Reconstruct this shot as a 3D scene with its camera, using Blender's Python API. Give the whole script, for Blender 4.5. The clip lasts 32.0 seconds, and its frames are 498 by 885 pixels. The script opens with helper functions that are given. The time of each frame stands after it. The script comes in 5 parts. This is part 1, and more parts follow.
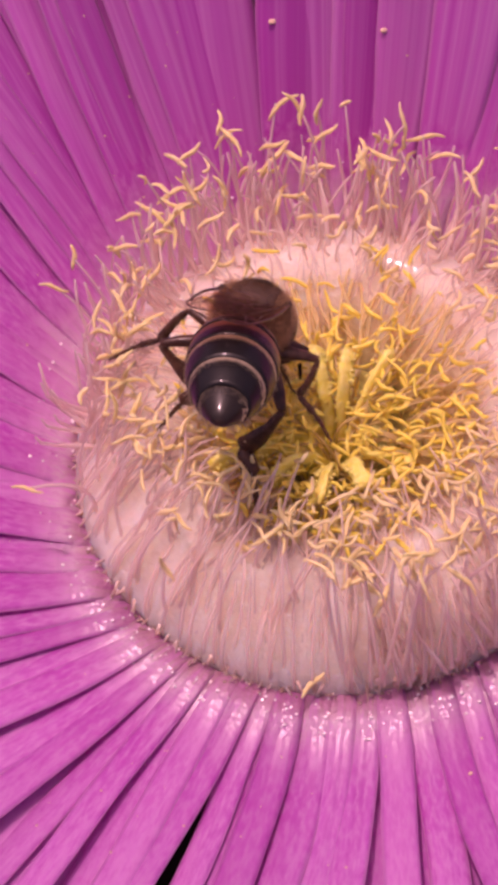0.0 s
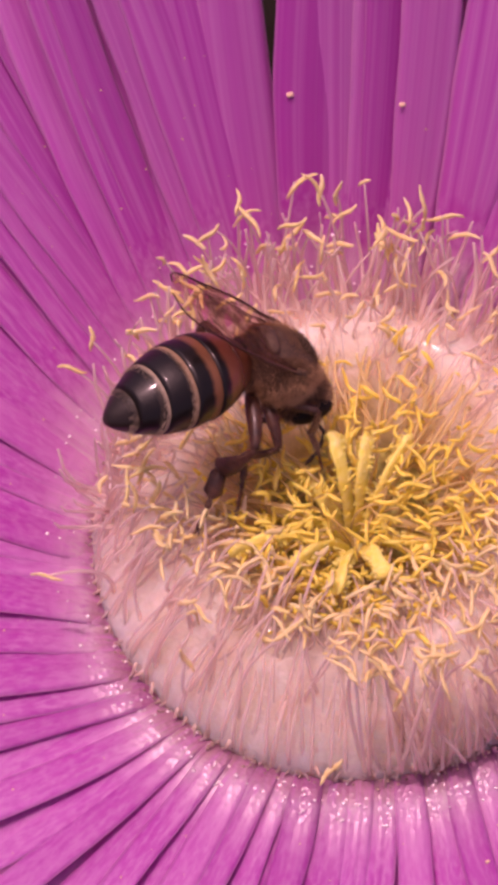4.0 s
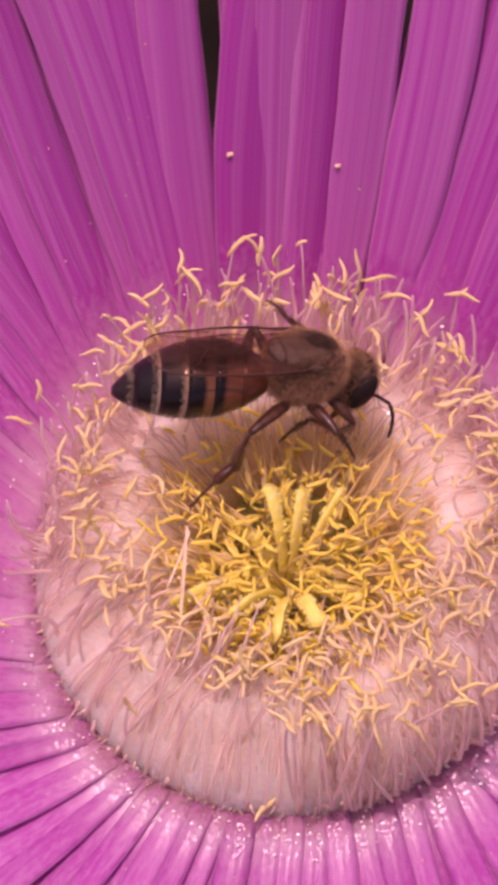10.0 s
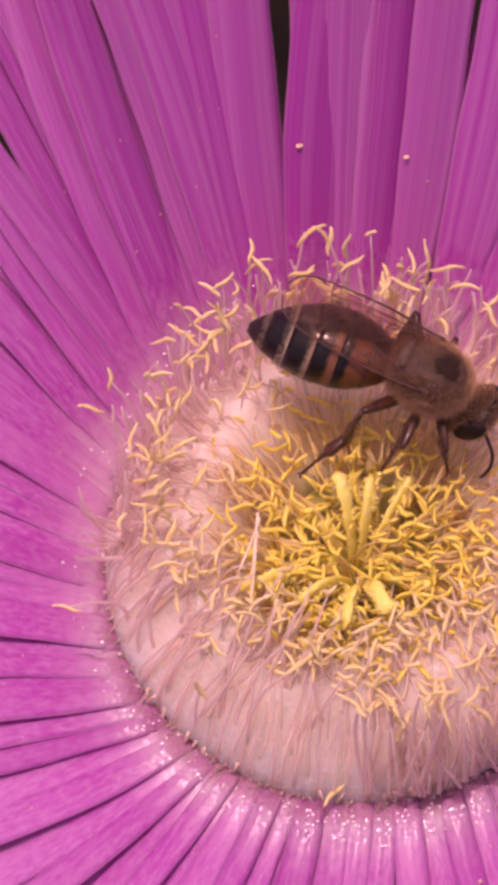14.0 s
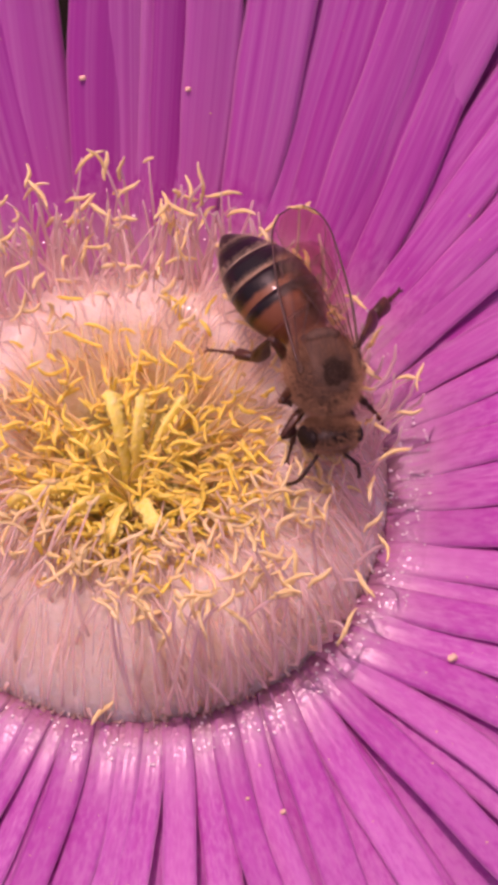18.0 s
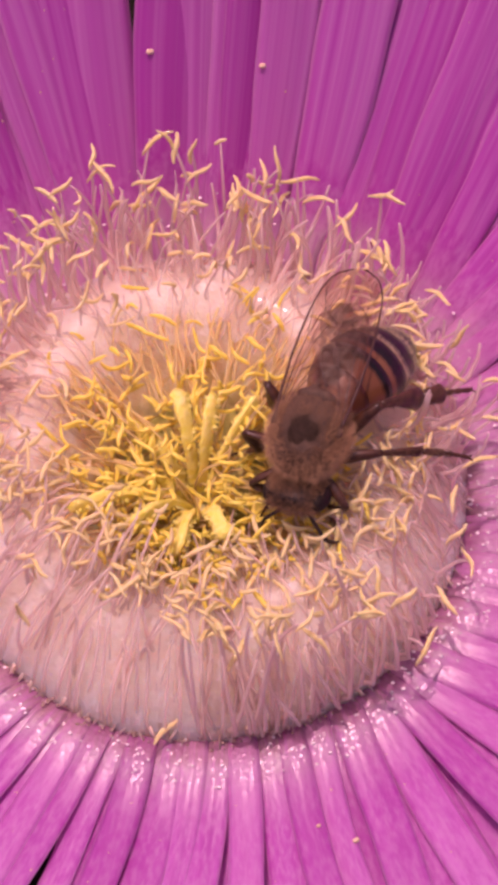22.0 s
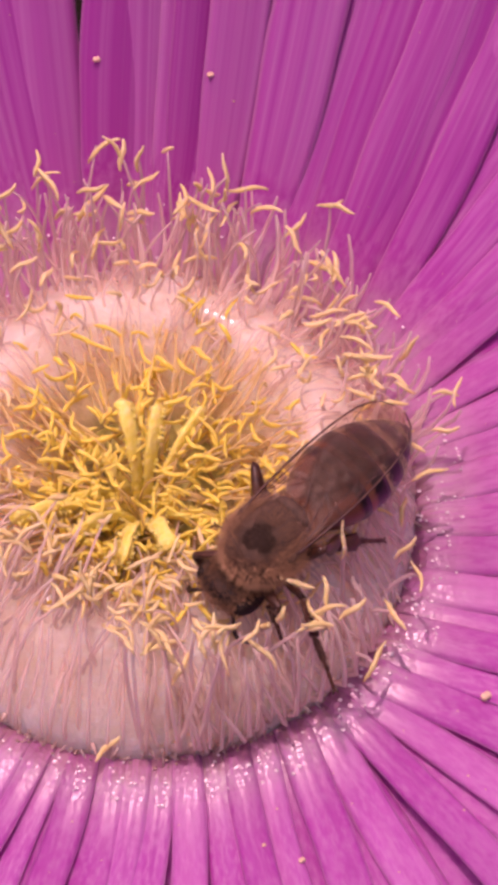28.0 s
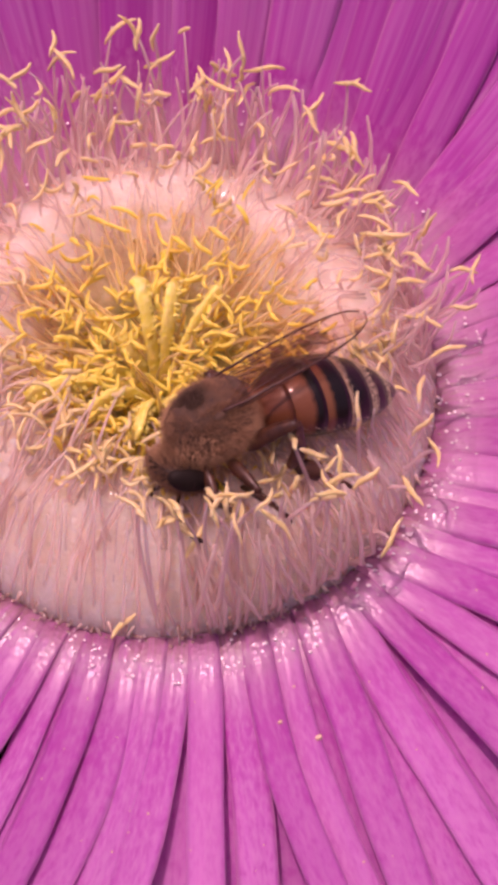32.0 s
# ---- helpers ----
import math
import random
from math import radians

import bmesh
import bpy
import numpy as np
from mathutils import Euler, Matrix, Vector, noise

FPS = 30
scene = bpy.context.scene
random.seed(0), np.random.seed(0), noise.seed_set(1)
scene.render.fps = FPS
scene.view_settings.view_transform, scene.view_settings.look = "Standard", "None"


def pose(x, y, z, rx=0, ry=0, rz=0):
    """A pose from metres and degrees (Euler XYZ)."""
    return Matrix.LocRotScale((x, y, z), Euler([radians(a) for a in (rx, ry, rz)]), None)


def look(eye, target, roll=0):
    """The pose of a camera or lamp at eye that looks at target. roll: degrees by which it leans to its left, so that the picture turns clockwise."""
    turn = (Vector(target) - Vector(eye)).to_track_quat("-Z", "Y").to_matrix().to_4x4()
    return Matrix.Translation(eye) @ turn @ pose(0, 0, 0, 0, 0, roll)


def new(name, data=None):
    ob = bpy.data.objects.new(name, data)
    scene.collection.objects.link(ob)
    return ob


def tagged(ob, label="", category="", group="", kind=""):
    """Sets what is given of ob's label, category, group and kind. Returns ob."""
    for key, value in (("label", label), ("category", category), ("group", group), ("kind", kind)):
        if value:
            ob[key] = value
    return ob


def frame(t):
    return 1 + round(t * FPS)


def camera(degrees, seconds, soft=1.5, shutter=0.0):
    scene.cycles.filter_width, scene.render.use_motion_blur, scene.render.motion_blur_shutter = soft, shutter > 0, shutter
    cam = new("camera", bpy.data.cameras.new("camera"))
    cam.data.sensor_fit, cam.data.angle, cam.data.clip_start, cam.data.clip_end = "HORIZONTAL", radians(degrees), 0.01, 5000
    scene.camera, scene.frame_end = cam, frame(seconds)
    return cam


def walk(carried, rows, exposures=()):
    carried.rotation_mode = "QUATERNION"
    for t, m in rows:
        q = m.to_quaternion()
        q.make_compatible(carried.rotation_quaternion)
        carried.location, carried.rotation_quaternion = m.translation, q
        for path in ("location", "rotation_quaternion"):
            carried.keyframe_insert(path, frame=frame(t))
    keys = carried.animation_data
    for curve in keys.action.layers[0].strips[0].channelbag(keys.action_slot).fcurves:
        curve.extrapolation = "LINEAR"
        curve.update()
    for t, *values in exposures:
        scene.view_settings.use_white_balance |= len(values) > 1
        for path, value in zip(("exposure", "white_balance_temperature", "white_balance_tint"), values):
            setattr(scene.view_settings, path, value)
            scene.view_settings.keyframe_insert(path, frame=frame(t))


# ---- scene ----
cam = camera(12.0, 32.0, soft=4.9)
PATH = [
    (0, (0.00116, -0.05133, 0.16933), (-0.00374, -0.00133, 0.08287), -5.51),
    (0.5, (0.00104, -0.05062, 0.17019), (-0.00358, -0.00085, 0.08358), -5.29),
    (1, (0.00109, -0.05086, 0.16983), (-0.00382, -0.00055, 0.08354), -5.57),
    (1.5, (-0.00006, -0.05074, 0.16972), (-0.00519, -0.00054, 0.08339), -5.74),
    (2, (0.00114, -0.04841, 0.17119), (-0.00290, 0.00136, 0.08455), -4.59),
    (2.5, (0.00007, -0.04722, 0.17153), (-0.00417, 0.00164, 0.08438), -4.87),
    (3, (-0.00036, -0.04746, 0.17122), (-0.00483, 0.00138, 0.08407), -5.06),
    (3.5, (-0.00051, -0.04692, 0.17164), (-0.00499, 0.00137, 0.08419), -5.08),
    (5.5, (-0.00113, -0.03563, 0.17873), (-0.00120, 0.00278, 0.08640), -0.33),
    (6, (-0.00130, -0.03630, 0.17820), (-0.00128, 0.00286, 0.08618), -0.18),
    (6.5, (-0.00012, -0.03861, 0.17483), (0.00015, 0.00599, 0.08533), 0.28),
    (7, (-0.00089, -0.03378, 0.17930), (-0.00063, 0.00621, 0.08765), 0.23),
    (7.5, (-0.00251, -0.03826, 0.17746), (-0.00145, 0.00384, 0.08676), 1.63),
    (8, (-0.00338, -0.04090, 0.17779), (-0.00185, 0.00020, 0.08663), 2.33),
    (8.5, (-0.00483, -0.04331, 0.17723), (-0.00396, -0.00213, 0.08611), 1.38),
    (9, (-0.00346, -0.04205, 0.17838), (-0.00177, 0.00016, 0.08774), 2.44),
    (9.5, (-0.00272, -0.04175, 0.17879), (-0.00088, 0.00104, 0.08842), 2.59),
    (10, (-0.00329, -0.04120, 0.17998), (-0.00190, 0.00176, 0.08968), 1.97),
    (10.5, (-0.00336, -0.04111, 0.17952), (-0.00209, 0.00298, 0.08978), 1.91),
    (11, (-0.00259, -0.04110, 0.17833), (-0.00080, 0.00221, 0.08822), 2.51),
    (11.5, (-0.00200, -0.04225, 0.17786), (0.00052, 0.00013, 0.08732), 3.58),
    (12, (-0.00206, -0.04209, 0.17833), (0.00074, 0.00047, 0.08788), 4.00),
    (12.5, (-0.00144, -0.04146, 0.17972), (0.00158, 0.00192, 0.08967), 4.23),
    (13, (-0.00198, -0.04186, 0.18012), (0.00012, 0.00187, 0.09021), 3.06),
    (13.5, (-0.00440, -0.04245, 0.18011), (-0.00407, 0.00058, 0.08985), 1.01),
    (15.5, (-0.00217, -0.04459, 0.17962), (-0.00321, 0.00238, 0.09135), -1.09),
    (16, (0.00058, -0.04899, 0.17478), (-0.00020, -0.00384, 0.08556), -0.54),
    (16.5, (0.00579, -0.05135, 0.17508), (0.00591, -0.00442, 0.08677), 0.60),
    (17, (0.00766, -0.05426, 0.17505), (0.00871, -0.00769, 0.08656), 1.70),
    (17.5, (0.00773, -0.05467, 0.17501), (0.00903, -0.00698, 0.08712), 1.83),
    (18, (0.00582, -0.05103, 0.17601), (0.00519, -0.00247, 0.08859), -0.17),
    (18.5, (0.00324, -0.04945, 0.17485), (0.00130, -0.00087, 0.08746), -1.51),
    (19, (0.00412, -0.04882, 0.17228), (0.00232, -0.00144, 0.08424), -1.30),
    (19.5, (0.00446, -0.04721, 0.16980), (0.00370, -0.00090, 0.08117), 0.08),
    (20, (0.00371, -0.04382, 0.17145), (0.00315, 0.00274, 0.08294), 0.94),
    (20.5, (0.00374, -0.04617, 0.17016), (0.00332, -0.00166, 0.08061), 1.12),
    (21, (0.00398, -0.04720, 0.17187), (0.00377, -0.00254, 0.08240), 1.27),
    (21.5, (0.00491, -0.04628, 0.17253), (0.00550, -0.00162, 0.08306), 2.16),
    (22, (0.00208, -0.04523, 0.17216), (0.00202, 0.00054, 0.08325), 1.41),
    (22.5, (0.00100, -0.04722, 0.17153), (0.00136, -0.00273, 0.08198), 2.00),
    (23, (0.00078, -0.04894, 0.17167), (0.00188, -0.00597, 0.08138), 3.03),
    (23.5, (0.00049, -0.04743, 0.17241), (0.00161, -0.00293, 0.08286), 3.06),
    (24, (-0.00030, -0.04907, 0.17172), (0.00130, -0.00396, 0.08249), 3.70),
    (24.5, (0.00148, -0.04999, 0.17201), (0.00397, -0.00529, 0.08259), 4.58),
    (25, (0.00354, -0.04854, 0.17222), (0.00731, -0.00278, 0.08339), 5.99),
    (25.5, (0.00170, -0.04621, 0.17209), (0.00508, -0.00044, 0.08325), 5.58),
    (27.5, (0.00138, -0.04854, 0.16904), (0.00354, 0.00008, 0.08168), 4.09),
    (28, (0.00197, -0.04628, 0.16958), (0.00429, 0.00190, 0.08199), 4.23),
    (28.5, (0.00065, -0.04732, 0.16832), (0.00209, 0.00111, 0.08084), 3.35),
    (29, (-0.00094, -0.05025, 0.16662), (-0.00057, -0.00161, 0.07925), 2.23),
    (29.5, (0.00212, -0.05342, 0.16504), (0.00127, -0.00444, 0.07786), 0.86),
    (30, (0.00549, -0.05130, 0.16638), (0.00477, -0.00276, 0.07896), 0.76),
    (30.5, (0.00237, -0.05072, 0.16604), (0.00109, -0.00127, 0.07914), 0.25),
    (31, (0.00093, -0.04833, 0.16797), (-0.00059, 0.00115, 0.08108), 0.24),
    (31.5, (0.00385, -0.04937, 0.16684), (0.00294, -0.00009, 0.07983), 0.78),
    (32, (0.00414, -0.05047, 0.16660), (0.00367, -0.00214, 0.07905), 1.17),
]
walk(cam, [(t, look(eye, target, roll)) for t, eye, target, roll in PATH], exposures=[(0, -0.50, 7600, 82), (2, -0.54, 7600, 83), (5.5, -0.46, 7600, 81), (12, -0.45, 7600, 80), (20, -0.46, 7600, 80), (32, -0.46, 7600, 80)])

# ---- light: clear noon sun from behind the flower, blue sky ----
SUN_FROM = Vector((-0.16, 0.10, 0.982)).normalized()
world = bpy.data.worlds.new("sky")
scene.world = world
world.use_nodes = True
wn = world.node_tree.nodes
sky = wn.new("ShaderNodeTexSky")
sky.sky_type = "NISHITA"
sky.sun_disc = False
sky.air_density, sky.dust_density, sky.ozone_density = 0.8, 5.0, 0.6
sky.sun_elevation = math.asin(SUN_FROM.z)
sky.sun_rotation = math.atan2(SUN_FROM.x, SUN_FROM.y)
wn["Background"].inputs["Strength"].default_value = 0.15
world.node_tree.links.new(sky.outputs[0], wn["Background"].inputs["Color"])
sun = new("sun", bpy.data.lights.new("sun", "SUN"))
sun.data.energy, sun.data.angle, sun.data.color = 2.45, radians(1.2), (1.0, 0.94, 0.84)
sun.matrix_world = look(SUN_FROM * 5, (0, 0, 0))

MM = 0.001          # the scene is drawn in millimetres and stored in metres
RIM = 80.0          # height of the flower's rim above the ground, mm


# ---- materials ----
def nodes_of(name):
    m = bpy.data.materials.new(name)
    m.use_nodes = True
    t = m.node_tree
    return m, t, t.nodes["Principled BSDF"]


def ramp(t, fac, stops):
    r = t.nodes.new("ShaderNodeValToRGB")
    while len(r.color_ramp.elements) < len(stops):
        r.color_ramp.elements.new(0.5)
    for e, (p, c) in zip(r.color_ramp.elements, stops):
        e.position, e.color = p, (*c, 1)
    t.links.new(fac, r.inputs[0])
    return r.outputs[0]


def blend(t, fac, a, b, how="MIX"):
    n = t.nodes.new("ShaderNodeMix")
    n.data_type, n.blend_type = "RGBA", how
    for value, socket in ((fac, n.inputs[0]), (a, n.inputs[6]), (b, n.inputs[7])):
        if isinstance(value, (int, float)):
            socket.default_value = value
        elif isinstance(value, tuple):
            socket.default_value = (*value, 1)
        else:
            t.links.new(value, socket)
    return n.outputs[2]


def noise_of(t, per_mm, detail=3.0, stretch=None, rough=0.55):
    """Noise with that many waves in a millimetre."""
    co = t.nodes.new("ShaderNodeTexCoord")
    n = t.nodes.new("ShaderNodeTexNoise")
    n.inputs["Scale"].default_value = per_mm * 1000 if stretch is None else 1.0
    n.inputs["Detail"].default_value = detail
    n.inputs["Roughness"].default_value = rough
    if stretch is None:
        t.links.new(co.outputs["Object"], n.inputs["Vector"])
    else:
        mp = t.nodes.new("ShaderNodeMapping")
        mp.inputs["Scale"].default_value = stretch
        t.links.new(co.outputs["UV"], mp.inputs["Vector"])
        info = t.nodes.new("ShaderNodeObjectInfo")
        mul = t.nodes.new("ShaderNodeMath")
        mul.operation = "MULTIPLY"
        mul.inputs[1].default_value = 37.0
        t.links.new(info.outputs["Random"], mul.inputs[0])
        cmb = t.nodes.new("ShaderNodeCombineXYZ")
        t.links.new(mul.outputs[0], cmb.inputs[2])
        t.links.new(cmb.outputs[0], mp.inputs["Location"])
        t.links.new(mp.outputs[0], n.inputs["Vector"])
    return n.outputs["Fac"]


def bump(t, bsdf, height, strength, mm):
    b = t.nodes.new("ShaderNodeBump")
    b.inputs["Strength"].default_value = strength
    b.inputs["Distance"].default_value = mm * MM
    t.links.new(height, b.inputs["Height"])
    t.links.new(b.outputs[0], bsdf.inputs["Normal"])


def rand_of(t):
    return t.nodes.new("ShaderNodeObjectInfo").outputs["Random"]


def simple(name, dark, light, rough, per_mm=2.0, bump_mm=0.03, coat=0.0, sss=0.0, detail=4.0, sheen=0.0, spec=0.5, bump_s=0.6, tint=None, sss_mm=5.0):
    m, t, b = nodes_of(name)
    n = noise_of(t, per_mm, detail)
    col = ramp(t, n, [(0.3, dark), (0.7, light)])
    if tint:
        col = blend(t, rand_of(t), col, blend(t, 0.6, col, tint))
    t.links.new(col, b.inputs["Base Color"])
    b.inputs["Roughness"].default_value = rough
    b.inputs["Specular IOR Level"].default_value = spec
    b.inputs["Coat Weight"].default_value = coat
    b.inputs["Coat Roughness"].default_value = 0.12
    if sheen:
        b.inputs["Sheen Weight"].default_value = sheen
        b.inputs["Sheen Roughness"].default_value = 0.4
    if sss:
        b.inputs["Subsurface Weight"].default_value = sss
        b.inputs["Subsurface Radius"].default_value = (1.0, 0.76, 0.60)
        b.inputs["Subsurface Scale"].default_value = sss_mm * MM
    if bump_mm:
        bump(t, b, n, bump_s, bump_mm)
    return m


def petal_material():
    m, t, b = nodes_of("petal_skin")
    uv = t.nodes.new("ShaderNodeTexCoord").outputs["UV"]
    sep = t.nodes.new("ShaderNodeSeparateXYZ")
    t.links.new(uv, sep.inputs[0])
    across, along = sep.outputs[0], sep.outputs[1]
    # paler stops past 0.2 put the front and side petals' sheen into the colour
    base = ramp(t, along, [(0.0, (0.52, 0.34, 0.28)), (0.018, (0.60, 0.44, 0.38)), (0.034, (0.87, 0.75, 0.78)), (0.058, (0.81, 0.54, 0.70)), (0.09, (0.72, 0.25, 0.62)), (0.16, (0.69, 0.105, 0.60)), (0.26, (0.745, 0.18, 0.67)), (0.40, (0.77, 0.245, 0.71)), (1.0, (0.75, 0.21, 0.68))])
    fine = noise_of(t, 1, 3.0, (9.0, 11.0, 1.0))
    broad = noise_of(t, 1, 2.0, (2.4, 2.2, 1.0))
    speck = noise_of(t, 1, 2.0, (30.0, 260.0, 1.0))
    mottle = noise_of(t, 1, 4.0, (9.0, 45.0, 1.0))
    col = blend(t, ramp(t, fine, [(0.35, (0, 0, 0)), (0.75, (1, 1, 1))]), base, blend(t, 0.30, base, (0.80, 0.30, 0.70)))
    col = blend(t, ramp(t, broad, [(0.40, (1, 1, 1)), (0.62, (0, 0, 0))]), col, blend(t, 0.20, col, (0.50, 0.03, 0.38)))
    # a darker keel line down the middle and paler edges
    mid = t.nodes.new("ShaderNodeMath")
    mid.operation = "PINGPONG"
    mid.inputs[1].default_value = 0.5
    t.links.new(across, mid.inputs[0])
    col = blend(t, ramp(t, mid.outputs[0], [(0.0, (0.6, 0.6, 0.6)), (0.06, (0, 0, 0))]), col, (0.74, 0.22, 0.62))
    col = blend(t, ramp(t, mid.outputs[0], [(0.36, (0, 0, 0)), (0.5, (0.10, 0.10, 0.10))]), col, (0.50, 0.04, 0.38))
    col = blend(t, ramp(t, speck, [(0.74, (0, 0, 0)), (0.80, (0.7, 0.7, 0.7))]), col, (0.85, 0.62, 0.72))
    col = blend(t, ramp(t, mottle, [(0.45, (0, 0, 0)), (0.68, (0.7, 0.7, 0.7))]), col, (0.80, 0.33, 0.72))
    col = blend(t, ramp(t, mottle, [(0.30, (0.5, 0.5, 0.5)), (0.46, (0, 0, 0))]), col, (0.60, 0.06, 0.50))
    # crisp folds along the ribbon: dark furrows and lit ridges put into the colour
    fold = noise_of(t, 1, 0.6, (2.6, 0.25, 1.0))
    col = blend(t, ramp(t, fold, [(0.40, (0, 0, 0)), (0.425, (0.05, 0.05, 0.05)), (0.45, (0, 0, 0)), (0.50, (0, 0, 0)), (0.515, (0.05, 0.05, 0.05)), (0.53, (0, 0, 0))]), col, (0.38, 0.016, 0.28))
    col = blend(t, ramp(t, fold, [(0.45, (0, 0, 0)), (0.475, (0.06, 0.06, 0.06)), (0.50, (0, 0, 0)), (0.56, (0, 0, 0)), (0.60, (0.14, 0.14, 0.14)), (0.66, (0, 0, 0))]), col, (0.76, 0.27, 0.68))
    # a thin pale line along each edge
    col = blend(t, ramp(t, mid.outputs[0], [(0.0, (0.55, 0.55, 0.55)), (0.05, (0.0, 0.0, 0.0))]), col, (0.84, 0.45, 0.72))
    info = rand_of(t)
    col = blend(t, ramp(t, info, [(0.0, (0.45, 0.45, 0.45)), (0.45, (0, 0, 0))]), col, (0.76, 0.27, 0.66))
    col = blend(t, ramp(t, info, [(0.55, (0, 0, 0)), (1.0, (0.40, 0.40, 0.40))]), col, (0.48, 0.03, 0.38))
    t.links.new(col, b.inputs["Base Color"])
    b.inputs["Roughness"].default_value = 0.42
    t.links.new(ramp(t, along, [(0.0, (0.20, 0.20, 0.20)), (0.06, (0.26, 0.26, 0.26)), (0.12, (0.50, 0.50, 0.50)), (0.30, (0.62, 0.62, 0.62)), (1.0, (0.62, 0.62, 0.62))]), b.inputs["Roughness"])
    t.links.new(ramp(t, along, [(0.0, (0.78, 0.78, 0.78)), (0.09, (0.65, 0.65, 0.65)), (0.20, (0.42, 0.42, 0.42)), (0.32, (0.6, 0.6, 0.6))]), b.inputs["Specular IOR Level"])
    b.inputs["Sheen Weight"].default_value = 0.04
    # moist blistered cells at the foot of the petal
    cells = t.nodes.new("ShaderNodeTexVoronoi")
    cells.inputs["Scale"].default_value = 4200.0
    t.links.new(t.nodes.new("ShaderNodeTexCoord").outputs["Object"], cells.inputs["Vector"])
    height = blend(t, ramp(t, along, [(0.0, (1, 1, 1)), (0.12, (0, 0, 0))]), blend(t, 0.6, (0.5, 0.5, 0.5), fine), cells.outputs["Distance"])
    # deeper relief on the wet foot, faint veins further out
    deep = t.nodes.new("ShaderNodeBump")
    t.links.new(ramp(t, along, [(0.0, (1, 1, 1)), (0.12, (0.25, 0.25, 0.25))]), deep.inputs["Strength"])
    deep.inputs["Distance"].default_value = 0.075 * MM
    t.links.new(height, deep.inputs["Height"])
    t.links.new(deep.outputs[0], b.inputs["Normal"])
    # thin enough to let sunlight through
    thin = t.nodes.new("ShaderNodeBsdfTranslucent")
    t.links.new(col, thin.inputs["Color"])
    mix = t.nodes.new("ShaderNodeMixShader")
    mix.inputs[0].default_value = 0.42
    t.links.new(b.outputs[0], mix.inputs[1])
    t.links.new(thin.outputs[0], mix.inputs[2])
    t.links.new(mix.outputs[0], t.nodes["Material Output"].inputs[0])
    return m


def abdomen_material(name, front, rear, edge, hair=None):
    """One tergite: colour by its own length in UV."""
    m, t, b = nodes_of(name)
    uv = t.nodes.new("ShaderNodeTexCoord").outputs["UV"]
    sep = t.nodes.new("ShaderNodeSeparateXYZ")
    t.links.new(uv, sep.inputs[0])
    n = noise_of(t, 3.0, 4)
    add = t.nodes.new("ShaderNodeMath")
    add.operation = "MULTIPLY_ADD"
    add.inputs[1].default_value, add.inputs[2].default_value = 0.16, -0.08
    t.links.new(n, add.inputs[0])
    s = t.nodes.new("ShaderNodeMath")
    t.links.new(sep.outputs[1], s.inputs[0])
    t.links.new(add.outputs[0], s.inputs[1])
    stops = [(0.0, front), (max(0.02, edge - 0.07), front), (edge + 0.07, rear), (1.0, rear)]
    if hair:
        stops = [(0.0, hair), (edge - 0.06, hair), (edge + 0.08, rear), (1.0, rear)]
    t.links.new(ramp(t, s.outputs[0], stops), b.inputs["Base Color"])
    b.inputs["Roughness"].default_value = 0.40
    b.inputs["Specular IOR Level"].default_value = 0.2
    b.inputs["Coat Weight"].default_value = 0.4
    b.inputs["Coat Roughness"].default_value = 0.13
    bump(t, b, noise_of(t, 7.0, 3), 0.5, 0.04)
    return m


def wing_material():
    m, t, b = nodes_of("wing_membrane")
    n = noise_of(t, 0.8, 3)
    clear = t.nodes.new("ShaderNodeBsdfTransparent")
    t.links.new(ramp(t, n, [(0.3, (0.955, 0.90, 0.87)), (0.7, (0.98, 0.945, 0.925))]), clear.inputs[0])
    gloss = t.nodes.new("ShaderNodeBsdfGlossy")
    gloss.inputs["Roughness"].default_value = 0.32
    gloss.inputs["Color"].default_value = (0.95, 0.88, 0.80, 1)
    skin = t.nodes.new("ShaderNodeBsdfDiffuse")
    skin.inputs["Color"].default_value = (0.32, 0.18, 0.13, 1)
    bp = t.nodes.new("ShaderNodeBump")
    bp.inputs["Strength"].default_value, bp.inputs["Distance"].default_value = 0.8, 0.10 * MM
    t.links.new(noise_of(t, 2.2, 3), bp.inputs["Height"])
    t.links.new(bp.outputs[0], gloss.inputs["Normal"])
    one = t.nodes.new("ShaderNodeMixShader")
    one.inputs[0].default_value = 0.03
    t.links.new(clear.outputs[0], one.inputs[1])
    t.links.new(skin.outputs[0], one.inputs[2])
    two = t.nodes.new("ShaderNodeMixShader")
    two.inputs[0].default_value = 0.006
    t.links.new(one.outputs[0], two.inputs[1])
    t.links.new(gloss.outputs[0], two.inputs[2])
    t.links.new(two.outputs[0], t.nodes["Material Output"].inputs[0])
    return m


